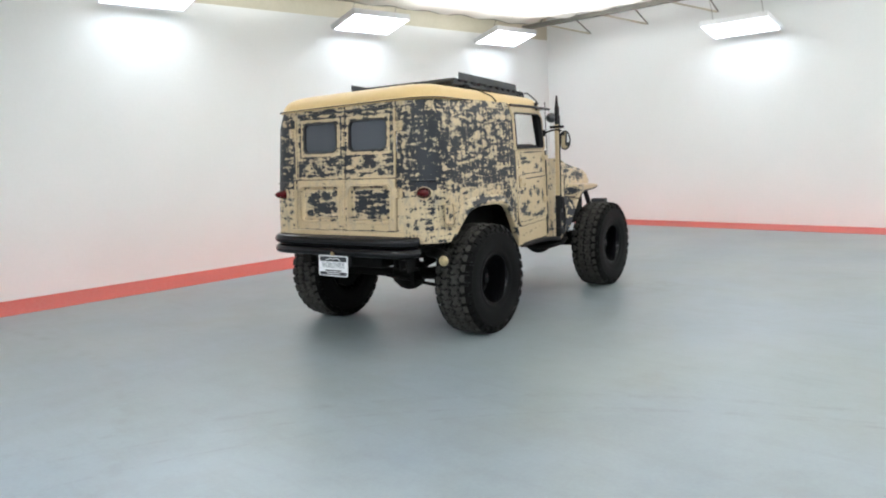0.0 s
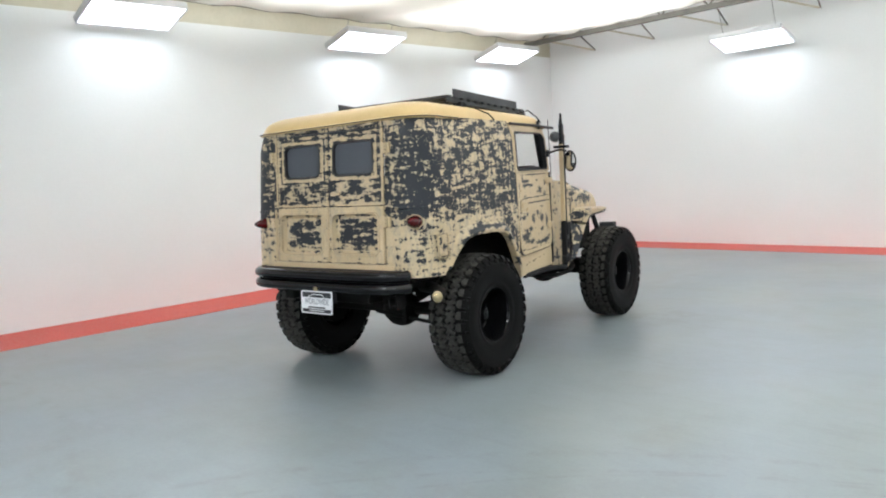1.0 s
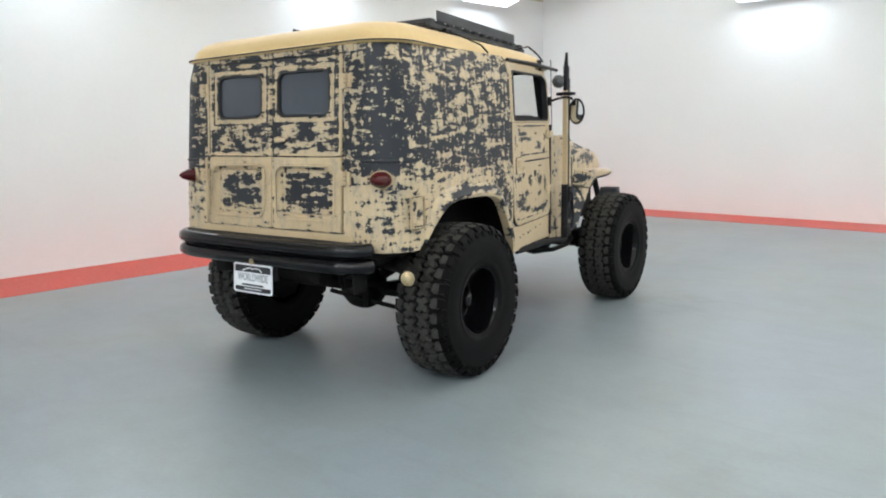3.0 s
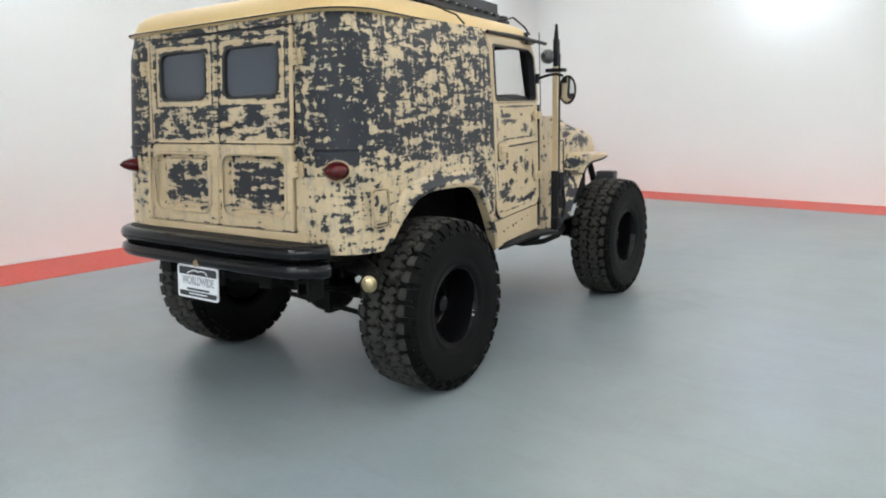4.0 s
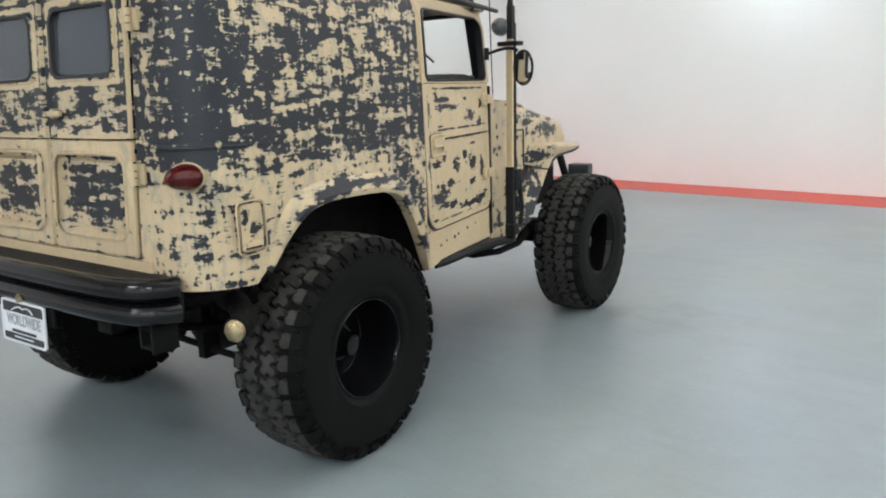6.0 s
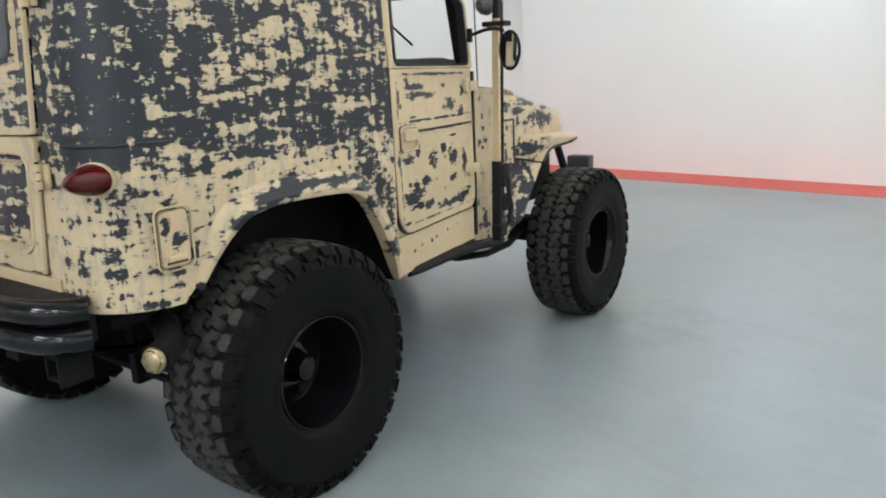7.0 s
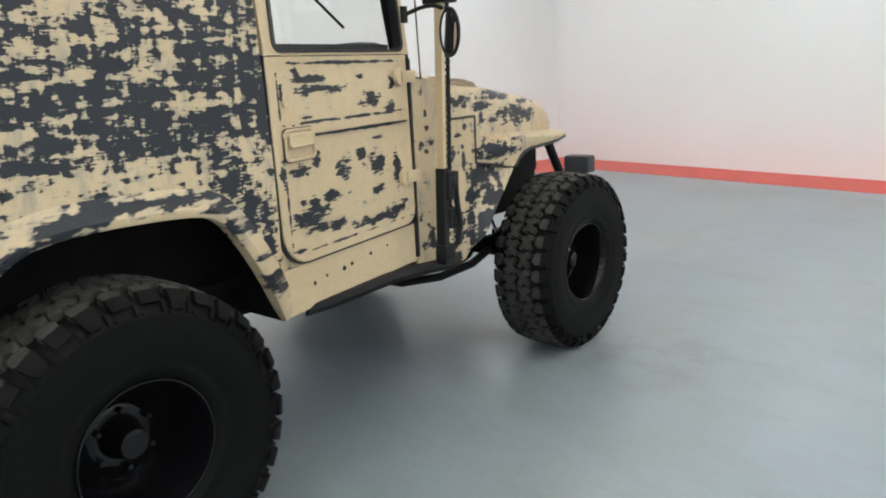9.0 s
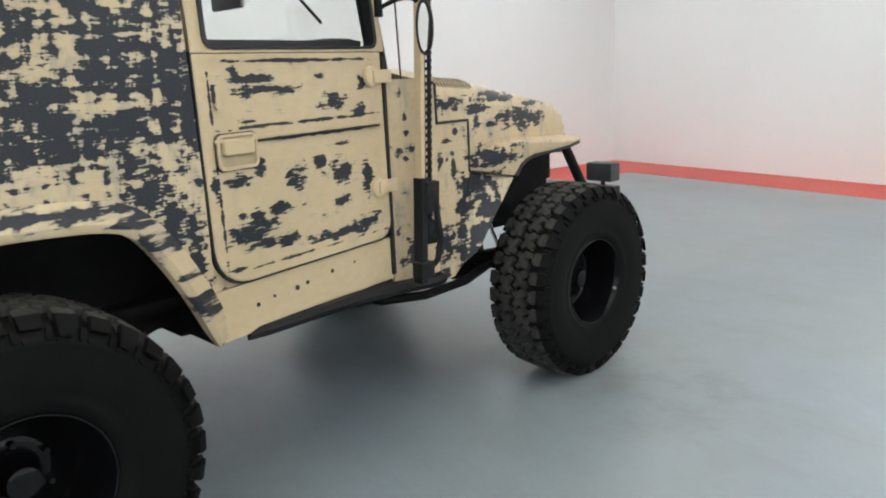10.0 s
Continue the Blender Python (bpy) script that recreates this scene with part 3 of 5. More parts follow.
def ring_of(loop, place, w_out, w_in, d0, d1):
    """A frame round an opening."""
    bm = bmesh.new()
    ca, cb = sum(p[0] for p in loop) / len(loop), sum(p[1] for p in loop) / len(loop)

    def grow(w):
        out = []
        for a, b in loop:
            v = Vector((a - ca, b - cb))
            k = (v.length + w) / v.length
            out.append((ca + v.x * k, cb + v.y * k))
        return out
    o, i = grow(w_out), grow(-w_in)
    rings = [[place(a, b, d1) for a, b in o], [place(a, b, d0) for a, b in grow(w_out * 0.7)], [place(a, b, d0) for a, b in grow(-w_in * 0.6)], [place(a, b, d1) for a, b in i]]
    loops(bm, rings)
    return bm


# Rear doors: two leaves, each with a window above and a pressed field below.
def rear_strip(x0, x1, z0, z1, proud, n=8):
    """A raised bar lying on the rear face, rounded over its front."""
    bm = bmesh.new()
    rings = []
    for i in range(n + 1):
        z = z0 + (z1 - z0) * i / n
        rings.append([rear_place(x0, z, 0.004), rear_place(x0 + (x1 - x0) * 0.22, z, -proud), rear_place(x1 - (x1 - x0) * 0.22, z, -proud), rear_place(x1, z, 0.004)])
    loops(bm, rings, True, True, True)
    return bm


def rear_hinge(s, z):
    """A strap hinge: leaf plate, outer plate, split knuckle and pin."""
    x, y = 0.560 * s, rear_y(z) - 0.008
    bm = boxed(x - 0.042, x - 0.008, y - 0.014, y + 0.004, z - 0.038, z + 0.038)
    box(bm, x + 0.006, x + 0.030, y - 0.008, y + 0.006, z - 0.034, z + 0.034)
    plate = part("hinge", bm, M_TAN, door, "tan painted door hinge", bevel=0.005, smooth=30)
    bm = bmesh.new()
    for z0, z1 in ((-0.036, -0.013), (-0.010, 0.010), (0.013, 0.036)):
        tube(bm, [(x, y - 0.016, z + z0), (x, y - 0.016, z + z1)], 0.0135, 12)
    box(bm, x - 0.030, x, y - 0.026, y - 0.010, z - 0.010, z + 0.010)
    part("hinge_knuckle", bm, M_TAN, door, bevel=0.002, smooth=40)
    part("hinge_pin", tubed([(x, y - 0.016, z - 0.041), (x, y - 0.016, z + 0.041)], 0.006, 8), M_TRIM, door)


for s in (-1, 1):
    lo, hi = (0.004, 0.524) if s > 0 else (-0.534, -0.008)
    w0, w1 = (0.066, 0.446) if s > 0 else (-0.436, -0.070)
    f0, f1 = (0.056, 0.470) if s > 0 else (-0.478, -0.062)
    glass_loop = rrect(w0, w1, 1.472, 1.706, (0.05, 0.05, 0.05, 0.05))
    door = part("rear_door", panel_hole(rrect(lo, hi, 1.262, 1.782, 0.02), glass_loop, rear_place), M_REAR, truck, smooth=30)
    low = part("lower_panel", panel_pressed(rrect(lo, hi, 0.862, 1.256, 0.02), rrect(f0, f1, 0.928, 1.205, 0.05), rear_place, 0.028, 0.034), M_REAR, door, smooth=30)
    part("window_pane", pane(glass_loop, rear_place, 0.007), M_TINT, door, "tinted grey window glass").visible_shadow = False
    part("window_seal", ring_of(glass_loop, rear_place, 0.010, 0.013, -0.009, 0.008), M_TRIM, door, "black rubber window seal", smooth=40)
    part("window_bead", ring_of(glass_loop, rear_place, 0.026, -0.011, -0.007, 0.003), M_REAR, door, smooth=40)
    part("field_bead", ring_of(rrect(f0, f1, 0.928, 1.205, 0.05), rear_place, 0.022, -0.008, -0.006, 0.003), M_REAR, low, smooth=40)
    edge = hi if s > 0 else lo
    part("edge_bead", rear_strip(edge - 0.011, edge + 0.006, 1.268, 1.775, 0.006), M_TAN, door, smooth=40)
    part("edge_bead", rear_strip(edge - 0.011, edge + 0.006, 0.868, 1.250, 0.005), M_TAN, low, smooth=40)
    part("sill_bead", rear_strip(lo + 0.02, hi - 0.02, 1.262, 1.274, 0.006, 1), M_TAN, door, smooth=40)
    for z in (1.640, 1.150):
        rear_hinge(s, z)
bm = bmesh.new()
hy = rear_y(1.35) - 0.008
box(bm, 0.055, 0.140, hy - 0.030, hy - 0.016, 1.340, 1.360)
box(bm, 0.058, 0.082, hy - 0.020, hy + 0.004, 1.333, 1.367)
part("door_handle", bm, M_TAN, truck, "tan painted rear door handle", bevel=0.006, smooth=30)
part("door_seal_strip", rear_strip(-0.017, 0.012, 0.87, 1.775, 0.010), M_REAR, truck, smooth=40)
part("rear_sill", boxed(-0.60, 0.60, -0.636, -0.612, 0.775, 0.858), M_TAN, truck, bevel=0.004)
bm = bmesh.new()
loops(bm, [[(x, rear_y(1.8) + d, z) for x in np.linspace(-0.60, 0.60, 12)] for z, d in ((1.785, -0.006), (1.81, -0.006), (1.836, -0.004))], closed=False)
thicken(bm, 0.012)
part("rear_header", bm, M_REAR, truck)

for s in (1, -1):
    quarter = part("quarter_panel", quarter_panel(s), M_SIDE, truck, "rear side panel, tan paint worn to slate primer", smooth=35)
    # A rolled bead where the tub meets the upper body, running out along the side.
    bm, pts, rad = bmesh.new(), [], []
    for k in range(19):
        zb = 1.250 - 0.016 * math.sin(min(1.0, k / 6) * math.pi / 2)
        cxb, cyb = side_x(0, zb) - 0.20, rear_y(zb) + 0.20
        if k < 5:
            q = Vector((0.545 + (cxb - 0.545) * k / 5, rear_y(zb), zb))
        elif k < 14:
            an = radians(90 * (k - 5) / 9)
            q = Vector((cxb + 0.20 * math.sin(an), cyb - 0.20 * math.cos(an), zb))
        else:
            q = Vector((side_x(0, zb), cyb + 0.03 * (k - 14), zb))
        pts.append(q)
        rad.append(0.0085 * min(1.0, (18 - k) / 12) + 0.0008)
    tube(bm, pts, rad, 8)
    part("belt_bead", mirrored(bm, s), M_SIDE, quarter, smooth=50)
    part("wheel_arch_flare", flare(s), M_FLARE, truck, smooth=35)


# Side doors.
def door_place(s):
    return lambda a, b, d: Vector((s * (side_x(a, b) + 0.006 - d), a, b))


DOOR_OUT = rrect(0.562, 1.322, 0.772, 1.415, (0.06, 0.004, 0.004, 0.115), 6)


def window_loop(grow):
    """The door's window, its front edge raked."""
    g = grow
    base = rrect(0.604 - g, 1.312 + g, 1.427 - g, 1.735 + g, (0.035 + g, 0.07, 0.05, 0.035 + g), 6)
    return [(a - (0.020 * max(0.0, (b - 1.43) / 0.29) if a > 0.95 else 0.0), b) for a, b in base]


for s in (1, -1):
    pl = door_place(s)
    door = part("side_door", panel_pressed(DOOR_OUT, rrect(0.60, 1.284, 0.815, 1.385, (0.05, 0.015, 0.015, 0.08), 6), pl, 0.005), M_DOOR, truck, "tan side door with slate wear spots", smooth=30)
    gap = ring_of(DOOR_OUT, pl, 0.010, 0.002, 0.004, 0.02)
    part("door_gap", gap, M_TRIM, door, "dark shut line")
    frame_bm = panel_hole([(min(max(a, 0.562), 1.344 - 0.020 * max(0.0, (c - 1.43) / 0.29)), min(max(c, 1.417), 1.782)) for a, c in window_loop(0.093)], window_loop(0.0), pl, 0.03)
    part("window_frame", frame_bm, M_TAN, door, smooth=30)
    part("window_seal", ring_of(window_loop(0.0), pl, 0.003, 0.020, -0.001, 0.035), M_TRIM, door, "black rubber window seal", smooth=40)
    part("belt_crease", boxed(-0.003, 0.003, -0.352, 0.352, -0.005, 0.005, m=Matrix.Translation((s * 0.8205, 0.943, 1.182)) @ Matrix.Rotation(s * 0.181, 4, "Z")), M_TAN, door, bevel=0.002)
    for z in (1.335, 0.958):
        y = 1.304
        bm = bmesh.new()
        bmesh.ops.create_cone(bm, cap_ends=True, segments=20, radius1=0.036, radius2=0.032, depth=0.016, matrix=Matrix.Translation((0.004, -0.042, 0)) @ Matrix.Rotation(radians(90), 4, "Y"))
        box(bm, -0.004, 0.020, -0.046, 0.046, -0.022, 0.022)
        bmesh.ops.transform(bm, matrix=Matrix.Translation((s * side_x(y, 1.1), y, z)) @ Matrix.Rotation(s * 0.17, 4, "Z") @ Matrix.Diagonal((s, 1, 1, 1)), verts=bm.verts)
        part("hinge", bm, M_TAN, door, "tan painted door hinge", bevel=0.004, smooth=30)
    handle_loop = rrect(0.606, 0.742, 1.102, 1.196, 0.018)
    recess = part("handle_recess", ring_of(handle_loop, pl, 0.004, 0.010, -0.006, 0.002), M_TAN, door, "tan pressed handle surround", smooth=40)
    bm = bmesh.new()
    paddle = rrect(0.620, 0.730, 1.140, 1.184, 0.010)
    loops(bm, [[pl(a, c, 0.004) for a, c in paddle], [pl(a, c, -0.010) for a, c in paddle], [pl(0.675 + (a - 0.675) * 0.95, 1.162 + (c - 1.162) * 0.86, -0.014) for a, c in paddle]], True, False, True)
    part("door_handle", bm, M_TAN, door, "tan painted paddle handle", smooth=40)
    # Black ring drawn for the shade round the handle surround.
    part("handle_shadow_gap", ring_of(handle_loop, pl, 0.0085, -0.0035, 0.0005, 0.004), M_TRIM, door)
    bm = bmesh.new()
    bmesh.ops.create_cone(bm, cap_ends=True, segments=14, radius1=0.010, radius2=0.008, depth=0.012, matrix=Matrix.Translation((s * (side_x(0.615, 1.275) + 0.008), 0.622, 1.275)) @ Matrix.Rotation(radians(90), 4, "Y"))
    part("door_lock", bm, M_TAN, door, smooth=40)
    part("belt_line", boxed(-0.002, 0.0015, -0.20, 0.352, -0.014, -0.0065, m=Matrix.Translation((s * 0.8205, 0.943, 1.182)) @ Matrix.Rotation(s * 0.181, 4, "Z")), M_TRIM, door)
    part("inner_trim", boxed(-0.075, -0.045, -0.29, 0.365, 1.30, 1.455, m=Matrix.Translation((s * side_x(0.93, 1.43), 0.93, 0)) @ Matrix.Rotation(s * 0.181, 4, "Z") @ Matrix.Diagonal((s, 1, 1, 1))), M_SEAT, door, "dark inner door trim")
    part("pillar_gap", boxed(-0.012, 0.0045, -0.006, 0.006, 0.63, 1.40, m=Matrix.Translation((s * side_x(1.327, 1.0), 1.327, 0))), M_TRIM, door, "dark shut line")
    # Rocker panel, running board, cowl side.
    bm = shell_grid([(lambda t, y=y: Vector((s * (side_x(y, 0.7) - 0.002), y, 0.612 + 0.152 * t))) for y in np.linspace(0.552, 1.38, 13)], 3)
    thicken(bm, 0.015)
    part("rocker_panel", bm, M_TAN, truck, "tan sill with drilled holes", smooth=30)
    bm = shell_grid([(lambda t, y=y: Vector((s * side_x(y, 0.7 + t * 0.6), y, 0.575 + (1.322 - 0.575) * t))) for y in np.linspace(1.332, 1.60, 9)], 10)
    thicken(bm, 0.012)
    part("cowl_side", bm, M_FRONT, truck, smooth=30)
    bm = bmesh.new()
    rings = []
    for y, w in ((0.66, 0.012), (0.74, 0.03), (0.9, 0.042), (1.1, 0.055), (1.3, 0.07), (1.5, 0.075), (1.60, 0.05)):
        x0 = side_x(y, 0.65) - 0.02
        z = 0.612 + 0.008 * math.sin(y * 3) - max(0, y - 1.2) * 0.10
        rings.append([(s * x0, y, z + 0.006), (s * (x0 + w), y, z + 0.004), (s * (x0 + w + 0.012), y, z - 0.012), (s * (x0 + w), y, z - 0.032), (s * x0, y, z - 0.034)])
    loops(bm, rings, True, True, True)
    part("running_board", bm, M_MATT, truck, "dark metal running board", smooth=35)

for y, z, r in ((0.70, 0.690, 0.007), (0.765, 0.700, 0.005), (0.86, 0.700, 0.009), (0.905, 0.706, 0.007), (1.02, 0.715, 0.007), (1.13, 0.72, 0.004)):
    bm = bmesh.new()
    bmesh.ops.create_cone(bm, cap_ends=True, segments=10, radius1=r, radius2=r, depth=0.004, matrix=Matrix.Translation((side_x(y, 0.7) - 0.002, y, z)) @ Matrix.Rotation(radians(90), 4, "Y"))
    part("sill_hole", bm, M_TRIM, truck, "dark drilled hole")

# Fuel flap.
bm = bmesh.new()
flap = lambda a, b, d: Vector((side_x(a, b) + 0.004 - d, a, b))
loops(bm, [[flap(a, b, 0.012) for a, b in rrect(-0.498, -0.397, 0.888, 1.048, 0.02)], [flap(a, b, 0.0) for a, b in rrect(-0.494, -0.401, 0.892, 1.044, 0.02)]], True, False, True)
flap_ob = part("fuel_flap", bm, M_FLAP, truck, smooth=30)
part("flap_gap", ring_of(rrect(-0.500, -0.395, 0.886, 1.050, 0.022), flap, 0.0012, 0.0016, 0.0025, 0.008), M_TRIM, flap_ob, "dark gap round the flap")
part("flap_rim", ring_of(rrect(-0.506, -0.389, 0.880, 1.056, 0.024), flap, 0.004, 0.0, -0.003, 0.004), M_TAN, flap_ob, smooth=40)
part("flap_latch", boxed(side_x(-0.44, 0.91), side_x(-0.44, 0.91) + 0.013, -0.478, -0.416, 0.905, 0.922), M_TAN, flap_ob, bevel=0.004, smooth=30)
part("latch_slot", boxed(side_x(-0.44, 0.91), side_x(-0.44, 0.91) + 0.0075, -0.480, -0.414, 0.898, 0.9045), M_TRIM, flap_ob)
bm = bmesh.new()
bmesh.ops.create_cone(bm, cap_ends=True, segments=16, radius1=0.012, radius2=0.010, depth=0.012, matrix=Matrix.Translation((side_x(-0.45, 1.02) + 0.006, -0.452, 1.020)) @ Matrix.Rotation(radians(90), 4, "Y"))
part("flap_lock", bm, M_TAN, flap_ob, smooth=40)

# Roof: a moulded cap with a drip rail.
def roof_loop(inset, z, slope=0.03):
    n, r = 8, 0.22 - inset * 0.3
    pts = []
    x1, y0, y1 = 0.828 - inset, -0.580 + inset, 1.445 - inset
    for cx, cy, a0, rad in ((x1, y0, -90, r), (x1 - 0.11, y1, 0, r * 0.8), (-x1 + 0.11, y1, 90, r * 0.8), (-x1, y0, 180, r)):
        sx, sy = cx - rad * (1 if cx > 0 else -1), cy + rad * (1 if cy < 0.5 else -1)
        for k in range(n + 1):
            a = radians(a0 + 90 * k / n)
            px, py = sx + rad * math.cos(a), sy + rad * math.sin(a)
            pts.append((px, py))
    out = []
    for i, (px, py) in enumerate(pts):
        lift = 0.022 * (0.6 + 0.4 * px / 0.83) * max(0.0, (0.8 - py) / 1.38)
        out.append(Vector((px, py, z - slope * max(0, py) / 1.3 + lift)))
    return out


bm = bmesh.new()
prof = ((0.03, 1.800), (0.0, 1.803), (-0.006, 1.812), (0.0, 1.820), (0.012, 1.824), (0.02, 1.845), (0.034, 1.872), (0.06, 1.898), (0.11, 1.918), (0.2, 1.934), (0.34, 1.946), (0.5, 1.953), (0.70, 1.957))
loops(bm, [roof_loop(i, z) for i, z in prof], True, True, True)
roof = part("roof", bm, M_ROOF, truck, "smooth tan moulded roof cap", smooth=50)
bm = bmesh.new()
loops(bm, [roof_loop(i, z) for i, z in ((0.012, 1.8095), (-0.010, 1.8095), (-0.012, 1.8155), (0.010, 1.8175))], True)
part("drip_rail", bm, M_TRIM, roof, "dark drip rail", smooth=40)
for s in (1, -1):
    gutter = [(s * (0.842 - max(0.0, y - 0.9) * 0.165), y, 1.806 - 0.023 * max(0.0, y)) for y in np.linspace(0.56, 1.40, 10)]
    part("door_gutter", tubed(gutter, 0.011, 8), M_TRIM, roof, "black rain gutter over the door", smooth=40)
bm = bmesh.new()
loops(bm, [[(x, 1.455 - 0.25 * abs(x / 0.72) ** 4, z) for x in np.linspace(-0.72, 0.72, 17)] for z in (1.765, 1.795, 1.835)], closed=False)
back_skin(bm, 0.02)
part("windscreen_header", bm, M_TRIM, roof, "black windscreen header", smooth=40)

# Inner lining, floor pan, wheel wells, seats, dash.
pan = part("floor_pan", boxed(-0.70, 0.70, -0.56, 1.58, 0.70, 0.73), M_CHASSIS, truck)
for s in (1, -1):
    part("well_side", boxed(s * 0.60, s * 0.615, -0.42, 0.60, 0.62, 1.06), M_CHASSIS, pan)
    part("well_top", boxed(s * 0.616, s * 0.850, -0.45, 0.60, 1.045, 1.06), M_CHASSIS, pan)
    part("well_front", boxed(s * 0.616, s * 0.852, 0.556, 0.574, 0.60, 1.044), M_CHASSIS, pan)
    part("well_rear", boxed(s * 0.616, s * 0.82, -0.45, -0.435, 0.79, 1.044), M_CHASSIS, pan)
    foot = shell_grid([lambda t, y=y: Vector((s * (side_x(y, 0.8) - 0.016), y, 0.755 + 0.11 * t)) for y in np.linspace(0.556, 0.66, 5)], 4)
    thicken(foot, 0.008)
    part("pillar_foot", foot, M_SIDE, truck, smooth=35)
bm = bmesh.new()
for s in (1, -1):
    rows = [[(s * (side_x(0, z) - 0.03), y, z) for z in (1.05, 1.4, 1.79)] for y in (-0.34, 0.54)]
    loops(bm, rows, closed=False)
loops(bm, [[(x, y, 1.795 - 0.02 * max(0, y)) for y in (-0.48, 1.30)] for x in (-0.74, 0.74)], closed=False)
part("interior_lining", bm, M_SEAT, truck, "dark cabin lining")
for s in (1, -1):
    bm = boxed(s * 0.12, s * 0.56, 0.62, 1.08, 0.86, 1.0)
    box(bm, s * 0.12, s * 0.56, 0.58, 0.72, 0.98, 1.40)
    part("seat", bm, M_SEAT, truck, "dark vinyl bucket seat", bevel=0.04, smooth=40)
part("dashboard", boxed(-0.64, 0.64, 1.17, 1.325, 1.12, 1.468), M_SEAT, truck, bevel=0.03, smooth=40)
bm = tubed([(-0.33, 1.02, 1.26), (-0.33, 1.25, 1.18)], 0.02, 8)
wheel_c = Matrix.Translation((-0.33, 1.02, 1.26)) @ Matrix.Rotation(radians(65), 4, "X")
ringp = [wheel_c @ Vector((0.19 * math.cos(a), 0.19 * math.sin(a), 0)) for a in (2 * math.pi * k / 28 for k in range(29))]
tube(bm, ringp, 0.012, 8)
part("steering_wheel", bm, M_SEAT, truck, smooth=40)

# Windscreen frame, glass, wiper, mirror.
bm = bmesh.new()
for s in (1, -1):
    tube(bm, [(s * 0.690, 1.362, 1.31), (s * 0.645, 1.318, 1.80)], 0.034, 10)
tube(bm, [(-0.69, 1.352, 1.38), (0.69, 1.352, 1.38)], 0.03, 8)
tube(bm, [(-0.65, 1.32, 1.775), (0.65, 1.32, 1.775)], 0.025, 8)
ws = part("windscreen_frame", bm, M_MATT, truck, "black windscreen frame", smooth=40)
bm = bmesh.new()
loops(bm, [[(-0.68, 1.350, 1.39), (0.68, 1.350, 1.39), (0.64, 1.318, 1.78), (-0.64, 1.318, 1.78)], [(-0.68, 1.355, 1.39), (0.68, 1.355, 1.39), (0.64, 1.323, 1.78), (-0.64, 1.323, 1.78)]], True, True, True)
part("windscreen", bm, M_GLASS, ws).visible_shadow = False
part("wiper", tubed([(0.205, 1.316, 1.705), (0.405, 1.334, 1.535)], 0.006, 6), M_TRIM, ws)
part("rear_view_mirror", boxed(-0.07, 0.15, 1.155, 1.175, 1.605, 1.665), M_PLATE, ws, "pale rear-view mirror", bevel=0.012, smooth=40)
part("mirror_stem", tubed([(0.04, 1.17, 1.65), (0.04, 1.318, 1.74)], 0.007, 8), M_TRIM, ws)

# Bonnet, grille, wings.
rings = []
for y, w, zs, crown in ((1.60, 0.692, 1.322, 0.06), (1.75, 0.688, 1.312, 0.06), (1.95, 0.675, 1.280, 0.06), (2.15, 0.652, 1.240, 0.06), (2.32, 0.628, 1.220, 0.055), (2.44, 0.606, 1.200, 0.05), (2.55, 0.588, 1.178, 0.04), (2.60, 0.575, 1.150, 0.03)):
    half = [(w, 0.985), (w + 0.003, 1.06), (w, zs - 0.085), (w - 0.014, zs - 0.045), (w - 0.04, zs - 0.017), (w - 0.10, zs), (w * 0.5, zs + crown * 0.75), (0.0, zs + crown)]
    rings.append([Vector((a, y, b)) for a, b in half] + [Vector((-a, y, b)) for a, b in half[-2::-1]])
bm = bmesh.new()
vr = loops(bm, rings, closed=False)
bm.faces.new(vr[-1])
bm.faces.new(vr[0][::-1])
bonnet = part("bonnet", bm, M_FRONT, truck, "tan bonnet with slate wear along its sides", smooth=40)
